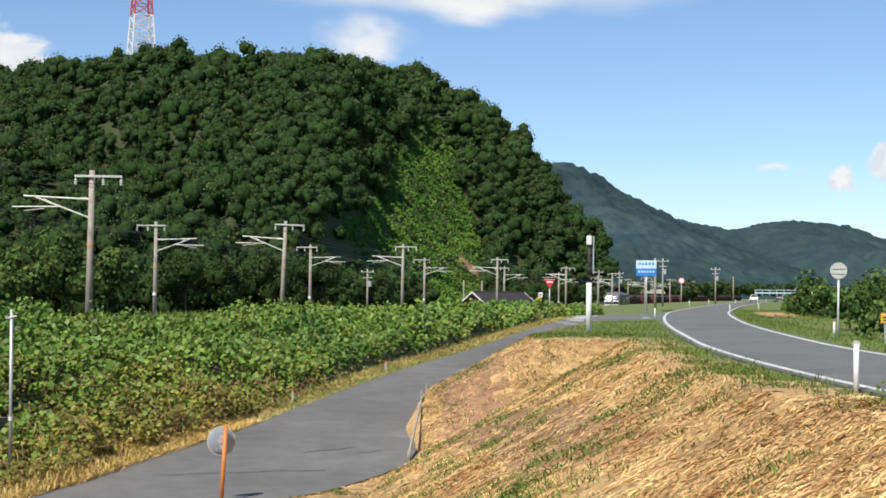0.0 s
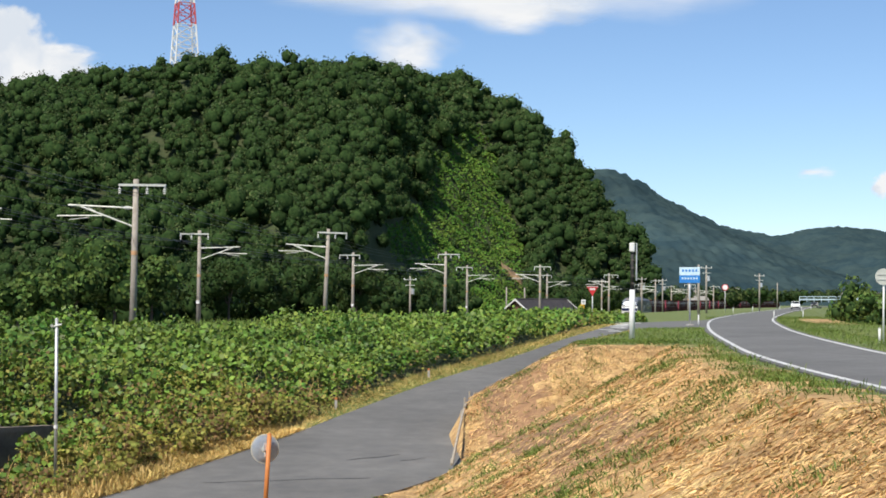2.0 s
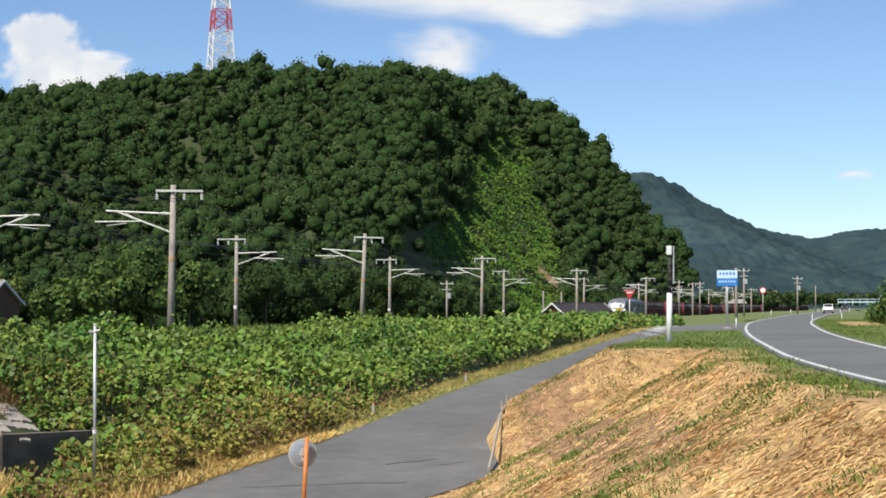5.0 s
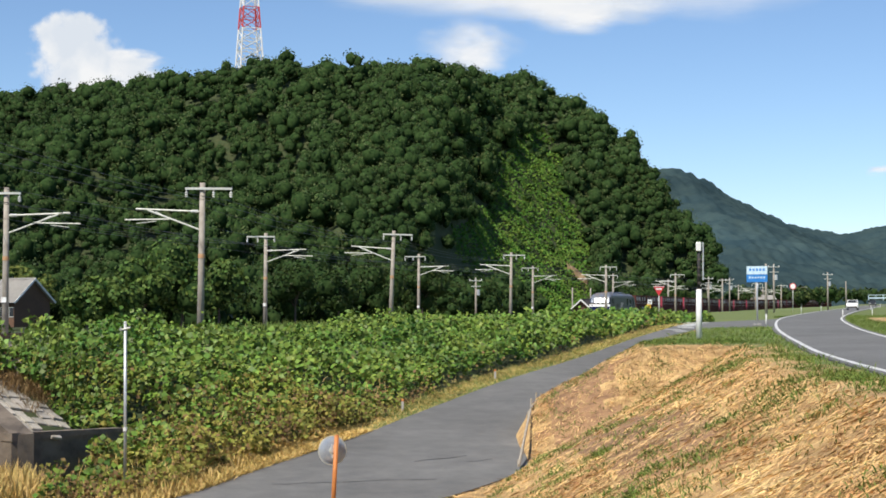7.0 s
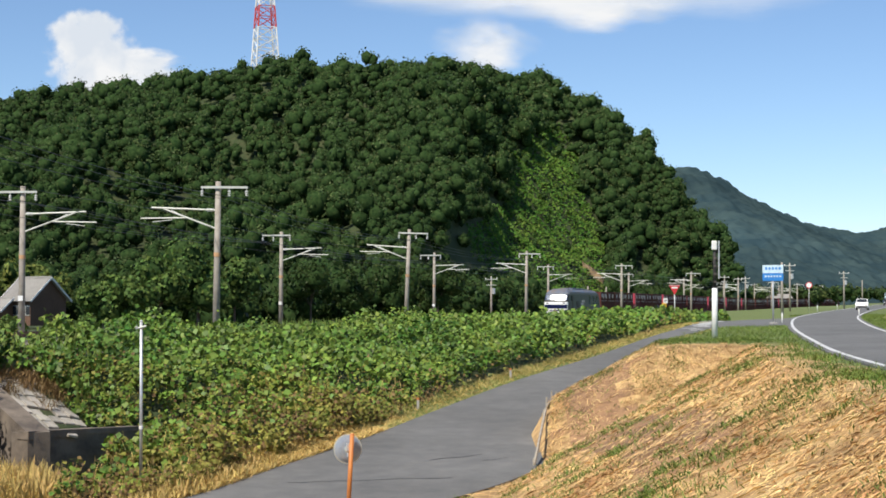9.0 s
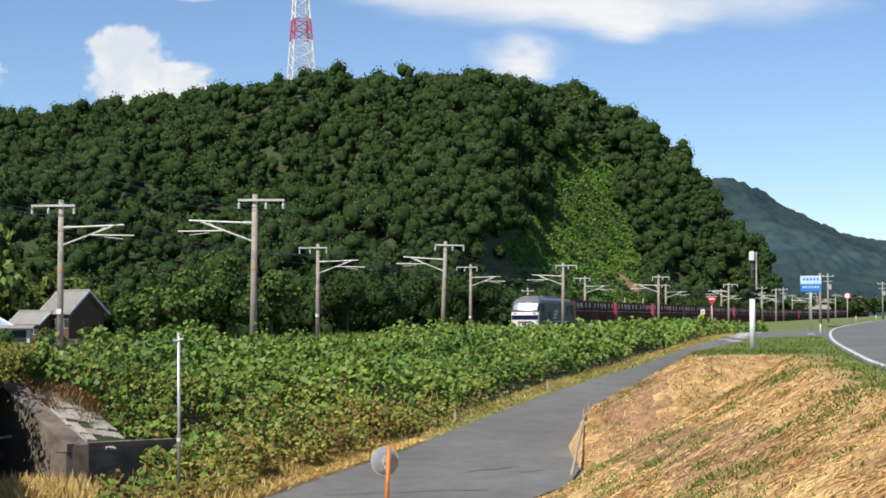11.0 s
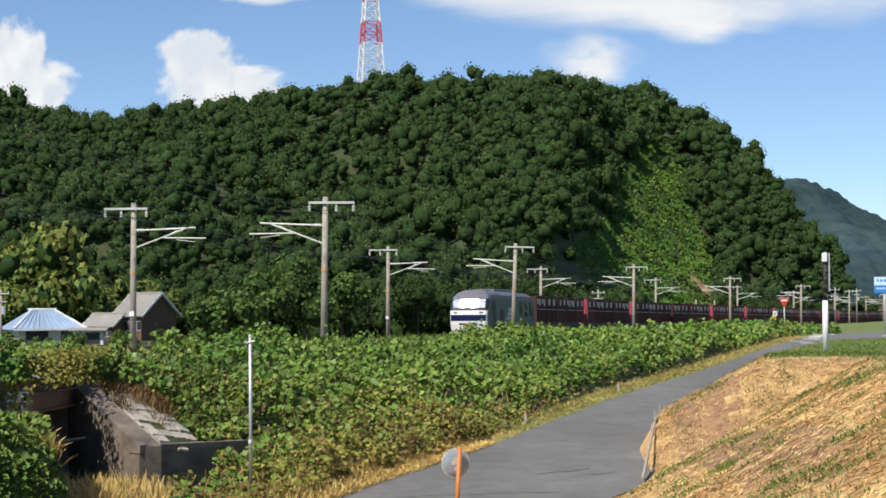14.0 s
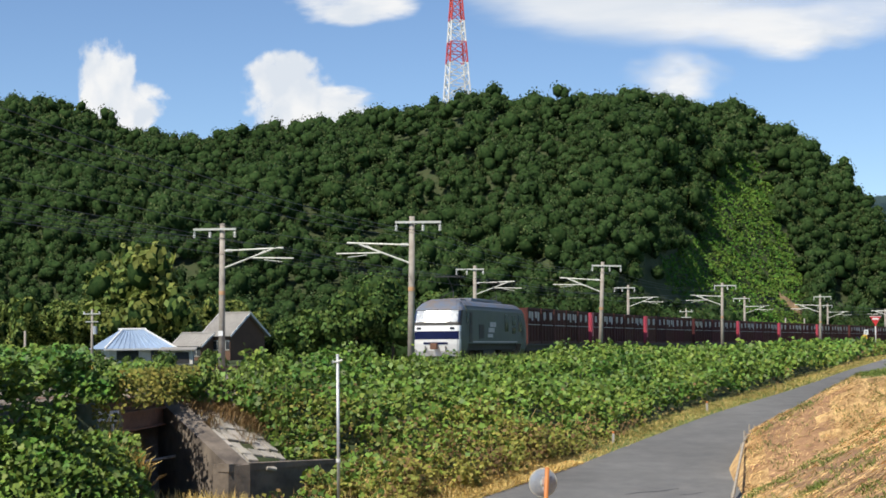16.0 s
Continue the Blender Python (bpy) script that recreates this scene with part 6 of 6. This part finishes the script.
def edge_timbers():
    """Weathered timbers that hold the foot of the levee slope beside the side road."""
    def one(a, b, h, label):
        root = new("edge_timber")
        d = Vector((b[0] - a[0], b[1] - a[1], 0))
        za, zb = float(ground(a[0] + 0.25, a[1])) , float(ground(b[0] + 0.25, b[1]))
        bm = bmesh.new()
        m = look((a[0], a[1], max(za, lower_z(a[1])) + h * 0.5), (b[0], b[1], max(zb, lower_z(b[1])) + h * 0.5))
        box(bm, (0, 0, -d.length / 2), (0.07, h, d.length), bevel=0.012)
        part("board", bm, WOOD, root).matrix_basis = m
        for u in (0.1, 0.5, 0.92):
            x, y = a[0] + d.x * u, a[1] + d.y * u
            z = max(float(ground(x + 0.25, y)), lower_z(y))
            part("stake", tubes(((x - 0.07, y, z - 0.3), (x - 0.05, y, z + h * 1.6), 0.03), n=7), WOOD, root)
        tagged(root, label, "edging", "timber edging of the slope")
    one((2.2, 51.0), (2.85, 57.0), 0.10, "weathered grey timber edging at the foot of the slope")
    one((2.9, 57.3), (3.75, 65.5), 0.09, "weathered grey timber edging with green weeds")


edge_timbers()


def marker_stake(x, y):
    root = new("marker_stake")
    root.matrix_basis = pose(x, y, float(ground(x, y)))
    part("stake", boxes(((0, 0, 0.15), (0.09, 0.09, 0.4)), bevel=0.01), CONCRETE, root)
    part("head", boxes(((0, 0, 0.39), (0.092, 0.092, 0.08)), bevel=0.01), ORANGE, root, "orange painted head")
    tagged(root, "small pale boundary stake with an orange head", "stake", "boundary stakes along the verge")


marker_stake(-1.5, 64.0)
marker_stake(2.2, 73.9)

# ---------------- houses ----------------
def gable_house(name, x, y, turn, w, d, eave, ridge, wall_mat, roof_mat, label, tiles=12, over=0.5, z=None):
    """Gable to local -y side along x... the ridge runs along local x."""
    root = new(name)
    root.matrix_basis = pose(x, y, float(ground(x, y)) - 0.1 if z is None else z, 0, 0, turn)
    outline = [(-d / 2, 0), (d / 2, 0), (d / 2, eave), (0, ridge - 0.12), (-d / 2, eave)]
    part("wall", build(lambda bm: prism(bm, outline, -w / 2, w / 2, "x")), wall_mat, root)
    run = math.hypot(d / 2 + over, (ridge - eave) * (d / 2 + over) / (d / 2))
    ang = math.degrees(math.atan2(ridge - eave, d / 2))
    for sg in (-1, 1):
        bm = bmesh.new()
        box(bm, (0, -run / 2, 0), (w + 2 * over, run, 0.1))
        r = part("roof_slope", bm, roof_mat, root)
        for k in range(tiles):
            part("batten", boxes(((-(w / 2 + over) + (k + 0.5) * (w + 2 * over) / tiles, -run / 2, 0.075), (0.09, run, 0.06))), roof_mat, r)
        r.matrix_basis = pose(0, 0, ridge, 0, 0, 0 if sg < 0 else 180) @ pose(0, 0, 0, ang, 0, 0)
    part("ridge_cap", boxes(((0, 0, ridge + 0.08), (w + 2 * over, 0.35, 0.18)), bevel=0.04), roof_mat, root)
    for sx in (-1, 1):
        for sg in (-1, 1):
            part("barge_board", build(lambda bm: box(bm, (0, 0, 0), (0.06, run, 0.22))), WHITE_PAINT, root, "white barge board").matrix_basis = pose(sx * (w / 2 + over + 0.02), 0, ridge - 0.02, 0, 0, 0 if sg < 0 else 180) @ pose(0, 0, 0, ang, 0, 0) @ pose(0, -run / 2, 0)
    for k in range(3):
        win = part("window", boxes(((-w / 3 + k * w / 3, -d / 2 - 0.02, eave * 0.55), (1.2, 0.06, 1.0))), GLASS_DARK, root, "dark window")
        part("window_frame", boxes(((-w / 3 + k * w / 3, -d / 2 - 0.05, eave * 0.55 + 0.54), (1.36, 0.06, 0.08)), ((-w / 3 + k * w / 3, -d / 2 - 0.05, eave * 0.55 - 0.54), (1.36, 0.06, 0.08)), ((-w / 3 + k * w / 3, -d / 2 - 0.05, eave * 0.55), (0.06, 0.06, 1.0))), PALE_STEEL, win)
    return tagged(root, label, "house")


def build_houses():
    # station shelter with a dark roof beyond the tracks
    d = 262.0
    h = gable_house("station_house", 0.0945 * d, d, 32, 8.6, 5.2, 1.7, 3.1, BROWN_WALL, ROOF_DARK, "low brown house with a dark tiled roof and white gable boards", 20, 0.6, z=-1.35)
    # house with a blue tin roof: hipped with a small gable on top
    root = new("farmhouse")
    root.matrix_basis = pose(-0.306 * 200, 200, -1.5, 0, 0, 32)
    part("wall", boxes(((0, 0, 0.9), (7.2, 6.0, 2.0))), PLASTER, root)
    bm = bmesh.new()
    lo = [bm.verts.new(p) for p in ((-4.3, -3.8, 1.75), (4.3, -3.8, 1.75), (4.3, 3.8, 1.75), (-4.3, 3.8, 1.75))]
    hi = [bm.verts.new(p) for p in ((-1.4, -0.5, 3.95), (1.4, -0.5, 3.95), (1.4, 0.5, 3.95), (-1.4, 0.5, 3.95))]
    for i in range(4):
        bm.faces.new((lo[i], lo[(i + 1) % 4], hi[(i + 1) % 4], hi[i]))
    bm.faces.new(hi)
    bm.faces.new(lo[::-1])
    bmesh.ops.recalc_face_normals(bm, faces=bm.faces[:])
    roof = part("roof", bm, ROOF_BLUE, root, "pale blue tin roof")
    part("roof_ridge", boxes(((0, 0, 4.06), (3.2, 1.1, 0.28)), bevel=0.08), WHITE_PAINT, roof, "white ridge")
    for k in range(13):
        u = -1 + 2 * k / 12
        part("standing_seam", tubes(((u * 4.2, -3.78, 1.80), (u * 1.4, -0.52, 4.0), 0.05), n=6), ROOF_BLUE, roof)
    for a, b in (((-4.3, -3.8, 1.82), (-1.4, -0.5, 4.0)), ((4.3, -3.8, 1.82), (1.4, -0.5, 4.0))):
        part("hip_cap", tubes((a, b, 0.12), n=6), WHITE_PAINT, roof, "white hip cap")
    part("eave_board", boxes(((0, -3.8, 1.72), (8.7, 0.1, 0.2))), WHITE_PAINT, root)
    part("window", boxes(((-1.4, -3.03, 1.0), (2.6, 0.06, 1.1))), GLASS_DARK, root, "dark window")
    part("window", boxes(((2.1, -3.03, 1.0), (1.4, 0.06, 1.1))), GLASS_DARK, root, "dark window")
    tagged(root, "farmhouse with a pale blue tin hip roof and white ridge", "house")
    part_root = new("lean_to_shed")
    part_root.matrix_basis = pose(-0.278 * 196, 196, -1.5, 0, 0, 10)
    part("wall", boxes(((0, 0, 0.75), (3.4, 2.2, 1.6))), PLASTER, part_root)
    part("roof", build(lambda bm: box(bm, (0, -0.1, 1.75), (4.2, 3.0, 0.12), pose(0, 0, 0, 5, 0, 0))), ROOF_GREY, part_root)
    # No opening: a black panel paints the shade inside the door.
    part("doorway", boxes(((0.5, -1.12, 0.7), (1.6, 0.06, 1.3))), BLACK, part_root, "black panel for the shaded doorway")
    tagged(part_root, "low lean-to shed with a grey roof", "shed")
    # grey roofed house
    gable_house("house", -0.244 * 205, 205, -28, 4.0, 6.2, 3.2, 5.6, BROWN_WALL, ROOF_GREY, "house with a steep plain grey roof", 16, 0.5, z=-1.2)
    gable_house("outbuilding", -0.266 * 203, 203, -24, 4.0, 4.0, 1.9, 3.2, BROWN_WALL, ROOF_GREY, "low outbuilding with a grey roof", 10, 0.4, z=-1.2)
    # far pale buildings across the valley
    for tx, d, w, h, lab in ((0.285, 620, 9.0, 3.0, "long pale building across the valley"), (0.272, 520, 1.5, 2.4, "small white hut by the bridge"), (0.1835, 560, 7.0, 3.2, "grey roofed house far up the line"), (0.1845, 470, 5.0, 1.2, "red brown shed far up the line")):
        root = new("far_building")
        root.matrix_basis = pose(tx * d, d, 0.6, 0, 0, 6)
        part("wall", boxes(((0, 0, h / 2 - 1), (w, 5, h + 2))), WHITE_PAINT if "white" in lab or "pale" in lab else BROWN_WALL, root)
        part("roof", build(lambda bm: prism(bm, [(-3.0, h), (3.0, h), (0, h + 1.2)], -w / 2 - 0.4, w / 2 + 0.4, "x")), ROOF_GREY, root)
        part("window", boxes(((0, -2.53, h * 0.5), (w * 0.5, 0.06, h * 0.3))), GLASS_DARK, root)
        tagged(root, lab, "building")
    # bridge rail far off
    root = new("bridge_rail")
    d = 470.0
    part("beam", boxes(((0.262 * d, d, 2.1), (16, 0.3, 0.35)), ((0.262 * d, d, 2.9), (16, 0.15, 0.15))), LIGHT_BLUE, root, "pale blue rail")
    for k in range(9):
        part("post", boxes(((0.262 * d - 8 + 2 * k, d, 2.2), (0.15, 0.15, 1.6))), LIGHT_BLUE, root)
    tagged(root, "pale blue bridge railing across the valley", "railing")


build_houses()

# ---------------- lattice tower on the hill ----------------
def lattice_tower():
    root = new("lattice_tower")
    D = 556.0
    x, z0 = -0.1112 * D, EYE + 0.1335 * D
    root.matrix_basis = pose(x, D, z0, 0, 0, 20)
    H, n = 62.0, 18
    def half(z):
        return max(1.2, 4.9 - 0.082 * z)
    def corner(i, z):
        return (half(z) * (1, 1, -1, -1)[i % 4] * 0.78, half(z) * (1, -1, -1, 1)[i % 4] * 0.78, z)
    zs = [H * k / n for k in range(n + 1)]
    for k, (a, b) in enumerate(zip(zs, zs[1:])):
        red = 13.0 < (a + b) / 2 < 20.5 or 29.0 < (a + b) / 2 < 37.5
        mat = TOWER_RED if red else WHITE_PAINT
        bm = bmesh.new()
        for i in range(4):
            tube(bm, corner(i, a), corner(i, b), 0.26, n=6)
            tube(bm, corner(i, a), corner(i + 1, b), 0.13, n=5)
            tube(bm, corner(i + 1, a), corner(i, b), 0.13, n=5)
            tube(bm, corner(i, b), corner(i + 1, b), 0.13, n=5)
        part("lattice_section", bm, mat, root, "red lattice section" if red else "white lattice section")
    for z in (H * 0.8, H * 0.9, H):
        part("cross_arm", tubes(((-5, 0, z), (5, 0, z), 0.14), ((-5, 0, z), (0, 0, z + 1.6), 0.09), ((5, 0, z), (0, 0, z + 1.6), 0.09), n=6), WHITE_PAINT, root)
    tagged(root, "red and white steel lattice transmission tower on the hilltop", "transmission tower")


lattice_tower()


# ---------------- cars on the levee road ----------------
def car(paint, label):
    root = new("car")
    body = [(-2.0, 0.28), (2.0, 0.28), (2.05, 0.62), (1.9, 0.95), (1.0, 1.05), (-1.9, 1.05), (-2.05, 0.7)]
    part("body", build(lambda bm: prism(bm, body, -0.82, 0.82, "x")), paint, root)
    cabin = [(-1.85, 1.04), (1.05, 1.04), (0.45, 1.5), (-1.5, 1.5)]
    part("cabin", build(lambda bm: prism(bm, cabin, -0.72, 0.72, "x")), paint, root)
    part("windscreen", build(lambda bm: prism(bm, [(1.02, 1.09), (1.08, 1.09), (0.55, 1.45), (0.49, 1.45)], -0.64, 0.64, "x")), GLASS_DARK, root, "dark windscreen")
    for sx in (-1, 1):
        part("side_window", boxes(((sx * 0.73, -0.4, 1.26), (0.02, 2.0, 0.32))), GLASS_DARK, root)
        part("headlight", boxes(((sx * 0.6, 2.0, 0.72), (0.3, 0.1, 0.14)), bevel=0.02), PALE_STEEL, root)
        for y in (-1.25, 1.25):
            wheel = part("wheel", tubes(((sx * 0.62, y, 0.3), (sx * 0.83, y, 0.3), 0.3), n=18), BLACK, root)
            part("rim", tubes(((sx * 0.83, y, 0.3), (sx * 0.845, y, 0.3), 0.18), n=14), GALV, wheel)
    part("bumper", boxes(((0, 2.03, 0.42), (1.5, 0.08, 0.2)), bevel=0.02), BLACK, root)
    return tagged(root, label, "car", "cars on the levee road")


CAR_WHITE = car(LOCO_WHITE, "white car coming along the levee road")
CAR_DARK = car(GLASS_DARK, "dark car following along the levee road")


motions()
